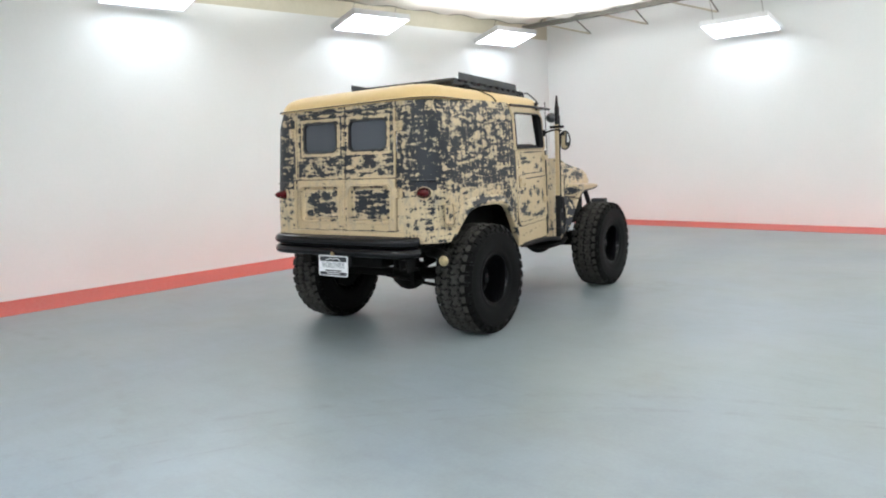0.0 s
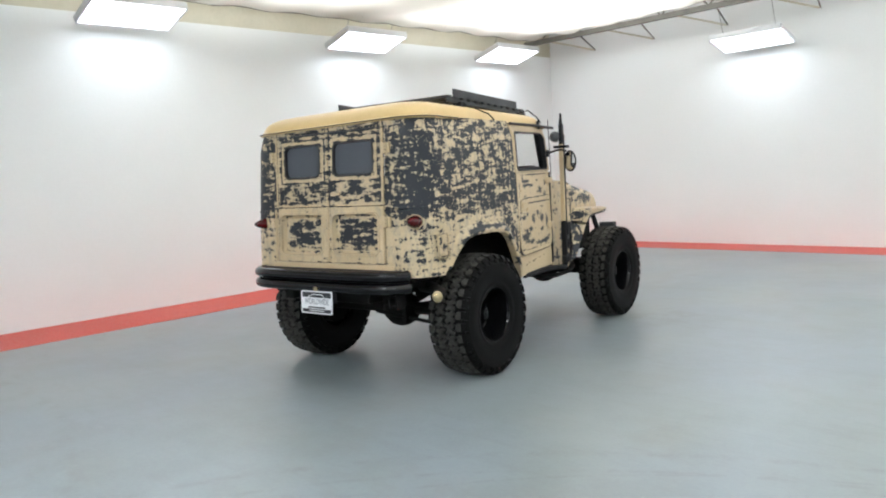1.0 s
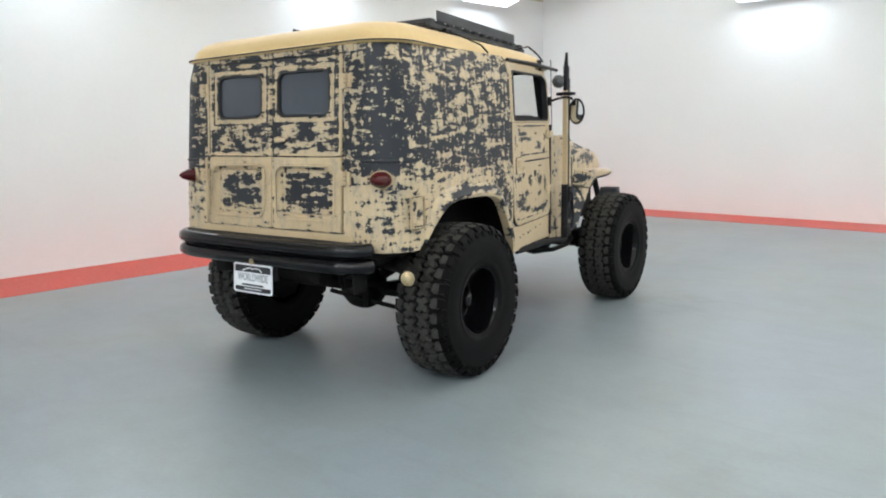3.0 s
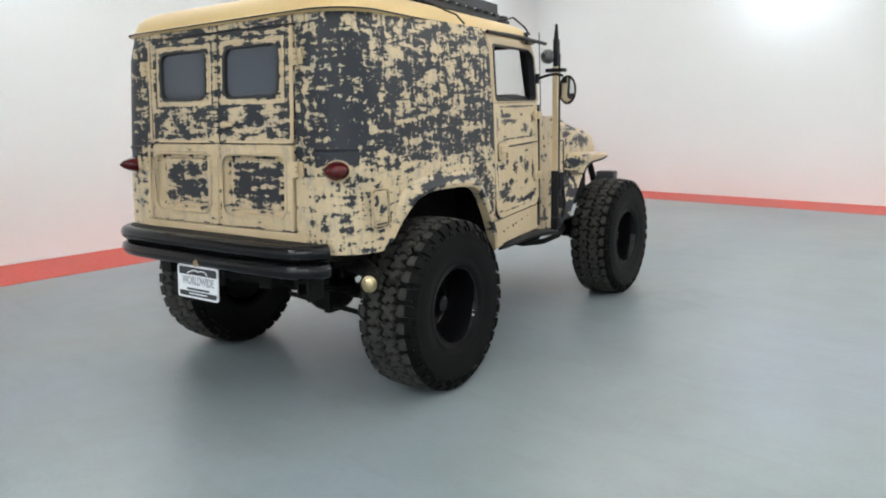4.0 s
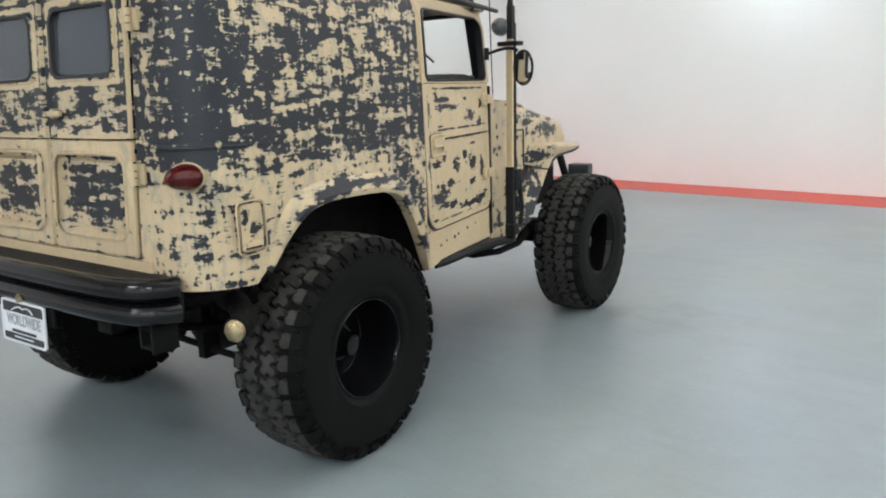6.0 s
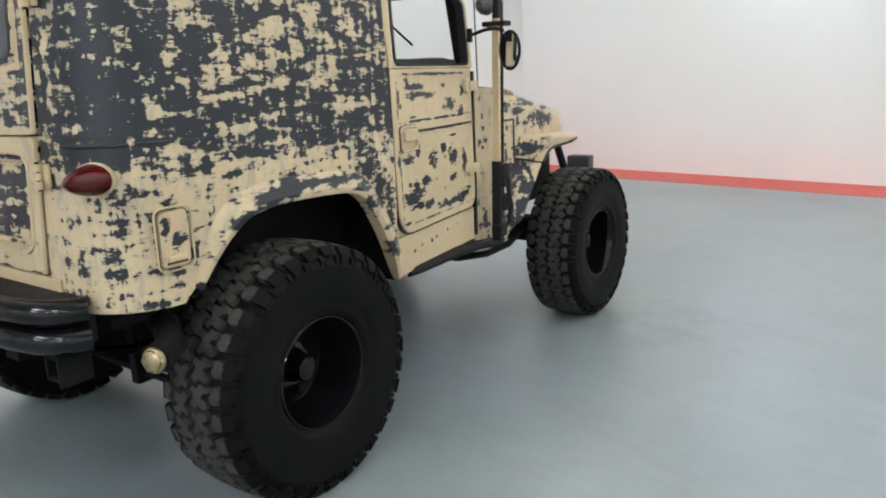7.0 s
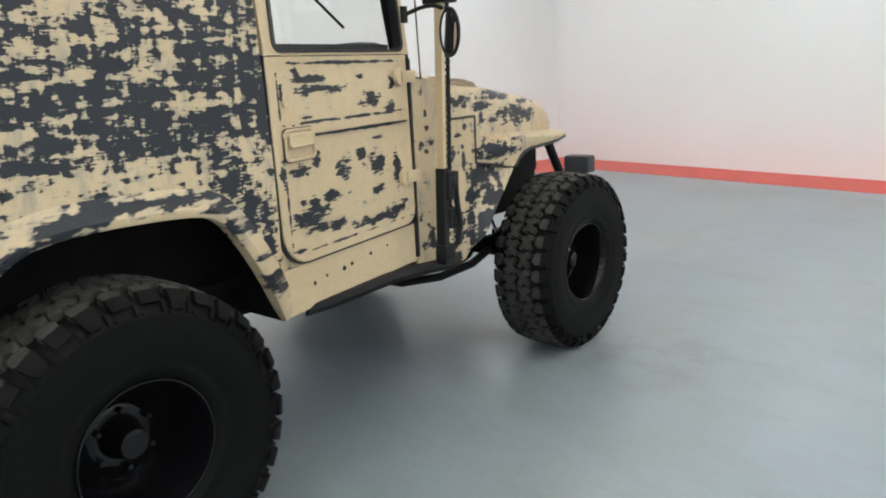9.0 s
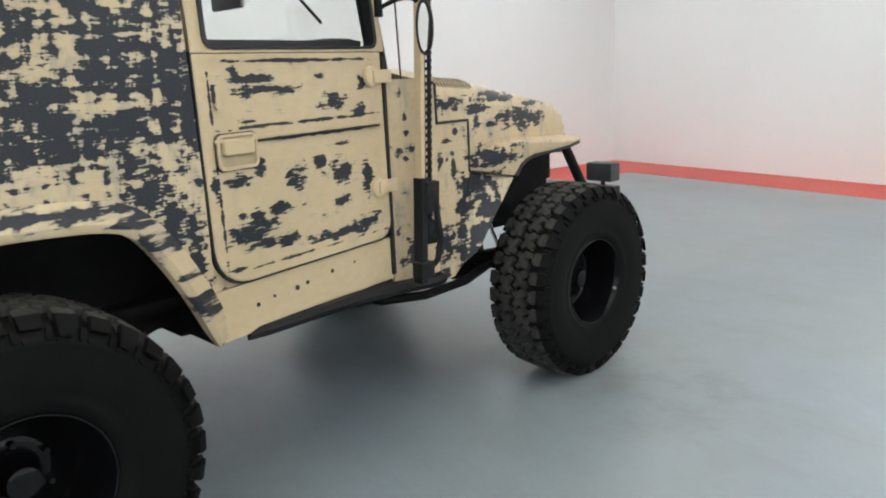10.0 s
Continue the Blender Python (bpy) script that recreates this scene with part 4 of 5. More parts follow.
for s in (1, -1):
    for k in range(12):
        y = 1.650 + k * 0.0185
        w, zs = 0.692 - (y - 1.60) * 0.027, 1.322 - (y - 1.60) * 0.075
        line = [(w - 0.125, zs + 0.006), (w - 0.10, zs + 0.001), (w - 0.07, zs - 0.007), (w - 0.04, zs - 0.016), (w - 0.024, zs - 0.033)]
        part("louvre", tubed([(s * a, y, c) for a, c in line], [0.002, 0.0055, 0.006, 0.0055, 0.002], 6), M_TAN, bonnet, smooth=40)
        part("louvre_slit", tubed([(s * (a + 0.001), y + 0.0085, c + 0.001) for a, c in line], [0.001, 0.0035, 0.004, 0.0035, 0.001], 6), M_TRIM, bonnet)
    def wing_x(y):
        g = max(0.0, min(1.0, (y - 1.806) / 0.22))
        return 0.688 + 0.068 * g * g * (3 - 2 * g) - max(0, y - 2.40) * 0.30

    def seam_z(y):
        return 1.150 if y < 1.8025 else 0.944 - (y - 1.8025) * 0.19

    def apron_column(y, inner):
        """The apron flares outwards to a lip along the wheel arch."""
        lo = lerp_curve(FRONT_ARCH, y)
        hi = max(1.150 if inner else seam_z(y), lo + 0.004)

        def place(t):
            z = lo + (hi - lo) * t
            lip = float(np.interp(z, [q[1] for q in FRONT_ARCH], [q[0] for q in FRONT_ARCH]))
            g = max(0.0, 1 - (lip - y) / 0.17) * min(1.0, max(0.0, (z - 0.53) / 0.10))
            return Vector((s * (side_x(y, 1.0) - 0.004 + 0.062 * g * g), y, z))
        return place
    apron = shell_grid([apron_column(y, True) for y in np.linspace(1.602, 1.802, 8)], 8)
    thicken(apron, 0.010)
    outer = shell_grid([apron_column(y, False) for y in np.linspace(1.803, 2.018, 10)], 8)
    thicken(outer, 0.010)
    part("apron_edge", outer, M_FRONT, truck, smooth=35)
    part("cowl_apron", apron, M_FRONT, truck, smooth=35)
    bm = bmesh.new()
    cols = []
    for y in np.linspace(1.806, 2.54, 22):
        k = min(1.0, (y - 1.806) / 0.22)
        k = k * k * (3 - 2 * k)
        xo = wing_x(y)
        tip = max(0.0, y - 2.38)
        top = lerp_curve(WING_CROWN, y)
        a = min(max(lerp_curve(FRONT_ARCH, y), seam_z(y) + 0.002 if y < 2.05 else 0.0), top - 0.016) - tip * 0.03
        roll = top - 0.05 * (1 - k) - 0.012
        cols.append([(xo - 0.010, y, a), (xo - 0.002, y, a + (roll - a) * 0.5), (xo, y, max(a + 0.012, roll)), (xo - 0.008, y, top - 0.004), (xo - 0.025, y, top + 0.002), (xo - 0.06, y, top + 0.006), (0.54, y, top + 0.012)])
    loops(bm, [[(s * p[0], p[1], p[2]) for p in c] for c in cols], closed=False)
    thicken(bm, 0.006)
    wing = part("wing", bm, M_FRONT, truck, "tan front wing with slate wear", smooth=35)
    sx = lambda y: s * (side_x(y, 1.0) - 0.0025)
    for p, q in (((1.604, 1.30), (1.606, 1.152)), ((1.606, 1.152), (1.803, 1.150)), ((1.803, 1.150), (1.803, 0.945)), ((1.803, 0.945), (2.02, 0.904))):
        part("panel_seam", tubed([(sx(p[0]) + s * 0.01 * (p[0] > 1.9), p[0], p[1]), (sx(q[0]) + s * 0.058 * (q[0] > 1.9), q[0], q[1])], 0.0055, 6), M_TRIM, wing, "dark panel seam")
    bm = bmesh.new()
    loops(bm, [[(s * a, y, z) for a, z in ((0.545, 0.996), (wing_x(y) - 0.014, 0.994), (wing_x(y) - 0.014, 0.988), (0.545, 0.990))] for y in (2.16, 2.3, 2.42, 2.53)], True, True, True)
    part("wing_underside", bm, M_CHASSIS, wing, "black wing underside")
    # Thin dark tube along the wing's lower edge.
    lip = [(s * (wing_x(y) - 0.010), y, lerp_curve(FRONT_ARCH, y) - max(0.0, y - 2.38) * 0.03 - 0.004) for y in np.linspace(2.03, 2.535, 14)]
    part("wing_lip", tubed(lip, 0.0085, 8), M_TRIM, wing, "dark line along the wing's lower edge", smooth=40)
    part("inner_wing", boxed(s * 0.44, s * 0.545, 1.62, 2.50, 0.72, 0.99), M_CHASSIS, wing)
    part("splash_shield", boxed(s * 0.54, s * 0.665, 1.66, 1.80, 0.64, 0.98), M_CHASSIS, wing)
bm = boxed(-0.50, 0.50, 2.54, 2.598, 0.80, 1.10)
part("grille", bm, M_CHASSIS, truck, bevel=0.02, smooth=40)
part("grille_surround", boxed(-0.552, 0.552, 2.601, 2.616, 0.93, 1.112), M_TRIM, truck, "black grille surround", bevel=0.007, smooth=40)

# Tail lamps.
for s in (1, -1):
    c = Vector((0.778 if s > 0 else -0.690, -0.598, 1.146))
    m = Matrix.Translation(c) @ Matrix.Rotation(s * radians(32), 4, "Z")
    bm = bmesh.new()
    rings = []
    for t, r in ((0.0, 0.051), (0.02, 0.050), (0.05, 0.042), (0.078, 0.027), (0.098, 0.006)):
        rings.append([m @ Vector((r * 1.02 * math.cos(a) - s * t * 0.2, -t, r * 0.80 * math.sin(a))) for a in (2 * math.pi * k / 24 for k in range(24))])
    loops(bm, rings, True, True, True)
    lamp = part("tail_lamp", bm, plain("red_lamp_lens", (0.045, 0.0008, 0.0015), (0.075, 0.0015, 0.0025), 20, 90, (0.04, 0.07), bumpy=0.0, spec=0.35) if s > 0 else bpy.data.materials["red_lamp_lens"], truck, "dark red oval tail lamp", smooth=50)
    bm = bmesh.new()
    loops(bm, [[m @ Vector((r * 1.04 * math.cos(a), y, r * 0.83 * math.sin(a))) for a in (2 * math.pi * k / 24 for k in range(24))] for r, y in ((0.056, 0.012), (0.0555, -0.002), (0.053, -0.004), (0.050, 0.0))], True)
    part("lamp_bezel", bm, M_TAN, lamp, "tan painted lamp bezel", smooth=40)

# Rear bumper: two tubes with ends bent forward, and a tread plate.
def bumper_line(z, out=0.0):
    half = [(0.0, -0.762), (0.31, -0.76), (0.53, -0.752), (0.62, -0.738), (0.682, -0.712), (0.715, -0.676), (0.728, -0.640)]
    pts = [(-x, y - out, z) for x, y in half[:0:-1]] + [(x, y - out, z) for x, y in half]
    return pts


bumper_ob = part("rear_bumper", tubed(bumper_line(0.792), 0.037, 18), M_BLACK, truck, "black twin-tube rear bumper", smooth=50)
part("lower_tube", tubed(bumper_line(0.712), 0.037, 18), M_BLACK, bumper_ob, smooth=50)
bm = bmesh.new()
line = [p for p in bumper_line(0.80) if abs(p[0]) < 0.80]
for z0, z1 in ((0.80, 0.822),):
    top = [(p[0], p[1] + 0.012, z1) for p in line] + [(0.712, -0.598, z1), (-0.712, -0.598, z1)]
    loops(bm, [[(a, c, z0) for a, c, _ in top], top], True, True, True)
for i in range(37):
    for j in range(4):
        x, y = -0.65 + i * 0.035 + (j % 2) * 0.018, -0.725 + j * 0.034
        box(bm, -0.012, 0.012, -0.003, 0.003, 0, 0.0015, m=Matrix.Translation((x, y, 0.8215)) @ Matrix.Rotation(radians(45 if (i + j) % 2 else -45), 4, "Z"))
part("tread_plate", bm, M_MATT, bumper_ob, "black tread plate step")
bm = bmesh.new()
back = [(p[0] * 0.98, p[1] + 0.03) for p in bumper_line(0)]
loops(bm, [[(a, c, z) for a, c in back] for z in (0.69, 0.80)], closed=False)
back_skin(bm, 0.006)
part("face_plate", bm, M_MATT, bumper_ob)
for x in (-0.40, 0.40):
    part("bumper_bracket", boxed(x - 0.03, x + 0.03, -0.70, -0.52, 0.635, 0.69), M_CHASSIS, bumper_ob, bevel=0.008)
bm = boxed(0.664, 0.676, -0.715, -0.615, 0.572, 0.69)
box(bm, 0.604, 0.614, -0.715, -0.615, 0.585, 0.69)
box(bm, 0.614, 0.664, -0.712, -0.620, 0.585, 0.597)
box(bm, 0.614, 0.664, -0.712, -0.620, 0.650, 0.662)
part("tow_eye", bm, M_CHASSIS, bumper_ob, "black recovery bracket", bevel=0.003)

# Number plate in a black-and-white frame.
PLATE = Matrix.Translation((0.005, -0.789, 0.603)) @ Matrix.Rotation(radians(-4), 4, "X")
plate = part("dealer_plate", mirrored(boxed(-0.150, 0.150, -0.004, 0.004, -0.076, 0.076, m=PLATE), 1), M_PLATE, truck, "white dealer plate with black bands", bevel=0.003)
for z0, z1 in ((0.034, 0.071), (-0.071, -0.047), (-0.041, -0.031)):
    w = 0.143 if z1 - z0 > 0.015 else 0.085
    part("plate_band", boxed(-w, w, -0.0062, -0.003, z0, z1, m=PLATE), M_INK, plate)
bm = bmesh.new()
tube(bm, [PLATE @ Vector(p) for p in arc((-0.08, -0.007, 0.040), (-0.02, -0.007, 0.068), (0.0, -0.007, 0.052), 5) + arc((0.0, -0.007, 0.052), (0.05, -0.007, 0.068), (0.075, -0.007, 0.040), 5)], 0.003, 6)
part("plate_emblem", bm, M_PLATE, plate)
rings = []
for g, d in ((0.004, -0.002), (0.004, -0.008), (-0.004, -0.008), (-0.004, -0.002)):
    rings.append([PLATE @ Vector((a, d, c)) for a, c in rrect(-0.150 - g, 0.150 + g, -0.076 - g, 0.076 + g, 0.014)])
bm = bmesh.new()
loops(bm, rings + rings[:1])
part("plate_frame", bm, M_PLATE, plate, "white plate frame")
part("plate_lettering_bar", boxed(-0.07, 0.07, -0.0065, -0.003, -0.061, -0.055, m=PLATE), M_PLATE, plate)
bm = boxed(-0.11, 0.17, -0.766, -0.756, 0.60, 0.72)
part("plate_bracket", bm, M_MATT, bumper_ob)
part("plate_lamp", tubed([(0.01, -0.805, 0.700), (0.01, -0.765, 0.700)], 0.016, 12), M_GOLD, bumper_ob, "small brass plate lamp", smooth=40)

txt = bpy.data.curves.new("plate_word", "FONT")
txt.body, txt.size, txt.align_x, txt.align_y, txt.extrude = "WORLDWIDE", 0.052, "CENTER", "CENTER", 0.0008
txt.offset = 0.0016
tmp = new("plate_word", txt)
bpy.context.view_layer.update()
word = bpy.data.meshes.new_from_object(tmp.evaluated_get(bpy.context.evaluated_depsgraph_get()))
bpy.data.objects.remove(tmp)
word.transform(PLATE @ Matrix.Translation((0, -0.0052, 0.004)) @ Matrix.Rotation(radians(90), 4, "X") @ Matrix.Diagonal((0.74, 1.08, 1, 1)))
word.materials.append(M_GREYINK)
word_ob = new("plate_word", word)
word_ob.parent = plate

# Chassis, axles, springs, shocks, exhaust.
chassis = bmesh.new()
for s in (1, -1):
    box(chassis, s * 0.34, s * 0.42, -0.70, 3.03, 0.60, 0.70)
for y in (-0.62, 0.6, 1.6, 2.4):
    box(chassis, -0.38, 0.38, y - 0.03, y + 0.03, 0.61, 0.69)
part("chassis_frame", chassis, M_CHASSIS, truck, "black chassis rails")
for y in (0.0, AXLE_F):
    bm = tubed([(-0.72, y, HUB), (0.72, y, HUB)], 0.042, 12)
    for c, r in (((0.12, y, HUB), 0.14), ):
        rings = []
        for dx, rr in ((-0.15, 0.05), (-0.11, 0.10), (-0.05, r * 0.95), (0, r), (0.05, r * 0.95), (0.11, 0.10), (0.15, 0.05)):
            rings.append([(c[0] + dx, c[1] + rr * math.cos(a), c[2] + rr * math.sin(a)) for a in (2 * math.pi * k / 18 for k in range(18))])
        loops(bm, rings, True, True, True)
    part("axle", bm, M_CHASSIS, truck, "black axle with round differential", smooth=40)
    for s in (1, -1):
        bm = bmesh.new()
        for k in range(5):
            half = 0.58 - k * 0.09
            pts = [(s * 0.50, y + half * t, HUB + 0.085 - k * 0.011 + 0.10 * t * t * (half / 0.58) ** 2) for t in np.linspace(-1, 1, 15)]
            rings = [[(p[0] - 0.032, p[1], p[2] - 0.004), (p[0] + 0.032, p[1], p[2] - 0.004), (p[0] + 0.032, p[1], p[2] + 0.004), (p[0] - 0.032, p[1], p[2] + 0.004)] for p in pts]
            loops(bm, rings, True, True, True)
        box(bm, s * 0.455, s * 0.545, y - 0.06, y + 0.06, HUB + 0.03, HUB + 0.11)
        for e in (-1, 1):
            box(bm, s * 0.46, s * 0.475, y + e * 0.58 - 0.02, y + e * 0.58 + 0.02, HUB + 0.15, HUB + 0.26)
        part("leaf_spring", bm, M_CHASSIS, truck)
        bm = tubed([(s * 0.58, y - 0.10, HUB - 0.02), (s * 0.56, y - 0.16, HUB + 0.12)], 0.025, 12)
        shock = part("shock_absorber", bm, M_CHASSIS, truck, smooth=40)
        part("shock_rod", tubed([(s * 0.56, y - 0.16, HUB + 0.12), (s * 0.53, y - 0.26, HUB + 0.36)], 0.009, 8), M_CHROME, shock, "bright shock rod", smooth=40)
bm = tubed([(0.16, -0.34, 0.47), (0.44, -0.30, 0.43), (0.66, -0.26, 0.395)], 0.014, 8)
box(bm, 0.40, 0.44, -0.34, -0.26, 0.40, 0.62)
part("torsion_bar", bm, M_CHASSIS, truck, smooth=40)
bm = tubed([(0.895, -0.560, 0.650), (0.86, -0.48, 0.66), (0.74, -0.41, 0.68), (0.60, -0.36, 0.68), (0.52, -0.2, 0.66)], 0.042, 16)
pipe = part("tail_pipe", bm, M_CHASSIS, truck, "dark tail pipe", smooth=50)
bm = bmesh.new()
rings = []
for d, r, hexed in ((-0.004, 0.036, 0), (0.002, 0.038, 0), (0.008, 0.037, 0), (0.010, 0.031, 1), (0.019, 0.030, 1), (0.022, 0.026, 1), (0.023, 0.0001, 0)):
    rings.append([(0.90 + q * math.cos(a) * 0.95 + d * 0.3, -0.563 - d + q * math.cos(a) * 0.25, 0.650 + q * math.sin(a)) for a, q in ((2 * math.pi * k / 24, r * (1 + 0.06 * hexed * math.cos(math.pi * k / 2))) for k in range(24))])
loops(bm, rings, True, True, True)
part("brass_cap", bm, M_GOLD, pipe, "round brass cap on the tail pipe", smooth=40)
# Underbody bulk added to block light and deepen the shadow under the truck.
bm = bmesh.new()
rings = []
for y, w, z0, z1 in ((0.70, 0.10, 0.46, 0.62), (0.78, 0.17, 0.40, 0.69), (1.02, 0.18, 0.39, 0.69), (1.08, 0.13, 0.44, 0.69), (1.40, 0.15, 0.44, 0.69), (1.52, 0.20, 0.42, 0.69), (1.62, 0.21, 0.42, 0.69)):
    rings.append([(a * w, y, z0 + (z1 - z0) * c) for a, c in ((-1, 0.25), (-0.7, 0), (0.7, 0), (1, 0.25), (1, 0.8), (0.8, 1), (-0.8, 1), (-1, 0.8))])
loops(bm, rings, True, True, True)
part("gearbox", bm, M_CHASSIS, truck, "black gearbox and transfer case", smooth=30)
part("propeller_shaft", tubed([(0.12, 0.10, 0.45), (0.06, 0.72, 0.54)], 0.032, 12), M_CHASSIS, truck, smooth=40)
part("propeller_shaft", tubed([(0.12, 2.18, 0.45), (0.10, 1.06, 0.50)], 0.028, 12), M_CHASSIS, truck, smooth=40)
part("fuel_tank", boxed(-0.30, 0.30, -0.56, -0.16, 0.56, 0.69), M_CHASSIS, truck, bevel=0.03, smooth=40)
bm = tubed([(-0.26, 0.42, 0.56), (-0.26, 1.05, 0.56)], 0.085, 16)
part("silencer", bm, M_CHASSIS, truck, smooth=40)
bm = tubed([(0.46, 1.22, 0.54), (0.60, 1.38, 0.485), (0.655, 1.56, 0.475), (0.65, 1.80, 0.48), (0.60, 2.0, 0.50)], 0.019, 8)
box(bm, 0.30, 0.60, 1.30, 1.75, 0.54, 0.60)
part("steering_link", bm, M_CHASSIS, truck)

# Front bumper, its hoop and a square driving lamp.
front = part("front_bumper", boxed(-0.56, 0.56, 3.02, 3.14, 0.58, 0.70), M_BLACK, truck, bevel=0.015, smooth=40)
for s in (1, -1):
    part("bumper_hoop", tubed([(s * 0.42, 3.04, 0.64), (s * 0.43, 2.93, 0.76)] + arc((s * 0.445, 2.80, 0.92), (s * 0.47, 2.645, 1.10), (s * 0.42, 2.64, 1.11), 6) + [(0, 2.64, 1.11)], 0.026, 12), M_MATT, front, smooth=50)
    lamp = part("driving_lamp", boxed(s * 0.40, s * 0.56, 3.04, 3.13, 0.725, 0.825), M_RACK, front, "square black driving lamp", bevel=0.012, smooth=40)
    part("lamp_foot", tubed([(s * 0.48, 3.085, 0.69), (s * 0.48, 3.085, 0.73)], 0.012, 8), M_MATT, lamp)

# Farm jack strapped upright to the cowl, leaning a little forward.
JB, JT = Vector((0.838, 1.378, 0.62)), Vector((0.797, 1.475, 1.70))
JL = (JT - JB).length
JACK = Matrix.Translation(JB) @ Matrix(((1, 0, (JT - JB).x / JL, 0), (0, 1, (JT - JB).y / JL, 0), (0, 0, (JT - JB).z / JL, 0), (0, 0, 0, 1)))


def jacked(bm):
    bmesh.ops.transform(bm, matrix=JACK, verts=bm.verts)
    return bm


jack = part("farm_jack_bar", jacked(boxed(-0.018, 0.018, -0.014, 0.004, 0.02, 1.02)), M_TAN, truck, "upright farm jack, tan bar", bevel=0.003)
bm = boxed(0.002, 0.012, 0.005, 0.013, 0.16, 1.10)
box(bm, 0.002, 0.012, 0.029, 0.041, 0.16, 1.10)
for k in range(37):
    z = 0.17 + k * 0.0255
    box(bm, 0.003, 0.011, 0.013, 0.029, z, z + 0.012)
    box(bm, 0.003, 0.011, 0.041, 0.045, z + 0.004, z + 0.014)
part("jack_rack", jacked(bm), M_MATT, jack, "notched dark steel rack")
part("jack_foot", jacked(boxed(-0.02, 0.035, -0.03, 0.035, 0.0, 0.06)), M_MATT, jack, bevel=0.008, smooth=40)
bm = boxed(-0.02, 0.036, -0.004, 0.058, 0.235, 0.345)
box(bm, -0.02, 0.030, 0.010, 0.072, 0.12, 0.20)
tube(bm, [(0.040, 0.030, 0.30), (-0.02, 0.030, 0.30)], 0.020, 12)
tube(bm, [(0.036, 0.045, 0.155), (-0.02, 0.045, 0.155)], 0.018, 12)
part("jack_runner", jacked(bm), M_MATT, jack, "black jack mechanism", bevel=0.006, smooth=40)
part("jack_channel", jacked(boxed(-0.022, 0.024, -0.019, 0.010, -0.02, 0.36)), M_MATT, jack, bevel=0.004)
part("jack_lever", jacked(tubed([(0.01, 0.02, 0.02), (0.03, 0.052, 0.06), (0.038, 0.060, 0.14), (0.034, 0.046, 0.22), (0.03, 0.040, 0.30)], 0.012, 8)), M_MATT, jack, smooth=40)
bm = boxed(-0.016, 0.016, -0.012, 0.024, 1.02, 1.19)
tube(bm, [(0, 0.0, 1.18), (0.002, 0.002, 1.285)], [0.018, 0.008], 8)
part("jack_nose", jacked(bm), M_MATT, jack, bevel=0.004)
part("jack_clamp", jacked(boxed(-0.06, 0.06, -0.035, 0.035, 0.985, 1.008)), M_MATT, jack, bevel=0.006)

# Door mirror: a round glass in a thin ring on an arm.
MC = Vector((0.936, 1.352, 1.485))
def oval(r1, r2, dy, k):
    a = 2 * math.pi * k / 36
    return MC + Matrix.Rotation(radians(-27), 3, "Z") @ Vector((r1 * math.cos(a), dy, r2 * math.sin(a)))


bm = bmesh.new()
tube(bm, [oval(0.078, 0.082, 0, k) for k in range(37)], 0.007, 8, caps=False)
mirror = part("door_mirror", bm, M_MATT, truck, "round mirror in a thin black frame", smooth=50)
bm = bmesh.new()
loops(bm, [[oval(0.076, 0.080, -0.003, k) for k in range(36)], [oval(0.076, 0.080, 0.004, k) for k in range(36)]], True, True, True)
mg, nt, bs = nodes_of("mirror_glass")
bs.inputs["Base Color"].default_value, bs.inputs["Metallic"].default_value, bs.inputs["Roughness"].default_value = (0.82, 0.84, 0.84, 1), 1.0, 0.02
part("mirror_glass", bm, mg, mirror)
bm = tubed([(0.665, 1.335, 1.565), (0.725, 1.345, 1.56)] + arc((0.76, 1.335, 1.565), (0.86, 1.35, 1.60), (0.905, 1.352, 1.570), 5), 0.008, 8)
tube(bm, [(0.735, 1.33, 1.53), (0.735, 1.33, 1.59)], 0.016, 8)
part("mirror_arm", bm, M_MATT, mirror, smooth=40)

# Round spot lamp by the windscreen.
bm = bmesh.new()
rings = []
for d, r in ((-0.02, 0.018), (0.0, 0.034), (0.025, 0.045), (0.055, 0.047), (0.06, 0.038)):
    rings.append([(0.745 + r * math.cos(a) * 0.9, 1.42 + d, 1.70 + r * math.sin(a)) for a in (2 * math.pi * k / 20 for k in range(20))])
loops(bm, rings, True, True, True)
part("spot_lamp", bm, M_LAMPGREY, truck, "round grey spot lamp beside the windscreen", smooth=50)
part("aerial", tubed([(0.70, 1.45, 1.30), (0.70, 1.43, 1.85)], 0.003, 6), M_MATT, truck)

# Roof rack with slats, side plates and feet.
RZ = 1.985
rack = part("roof_rack", boxed(-0.02, 0.02, 0.14, 1.28, RZ - 0.01, RZ + 0.012), M_RACK, truck, "dark grey flat roof rack with cross slats", bevel=0.003)
for x in (-0.56, 0.56):
    part("side_rail", boxed(x - 0.012, x + 0.012, 0.14, 1.28, RZ - 0.016, RZ + 0.010), M_RACK, rack, bevel=0.003)
for k in range(12):
    y = 0.16 + k * 0.096
    part("slat", boxed(-0.565, 0.565, y, y + 0.050, RZ + 0.010, RZ + 0.036), M_RACK, rack, bevel=0.004)
part("side_plate", boxed(0.585, 0.592, 0.19, 1.10, RZ + 0.022, RZ + 0.080), M_RACK, rack, bevel=0.002)
part("side_plate", boxed(-0.592, -0.585, 0.19, 1.10, RZ + 0.022, RZ + 0.080), M_RACK, rack, bevel=0.002)
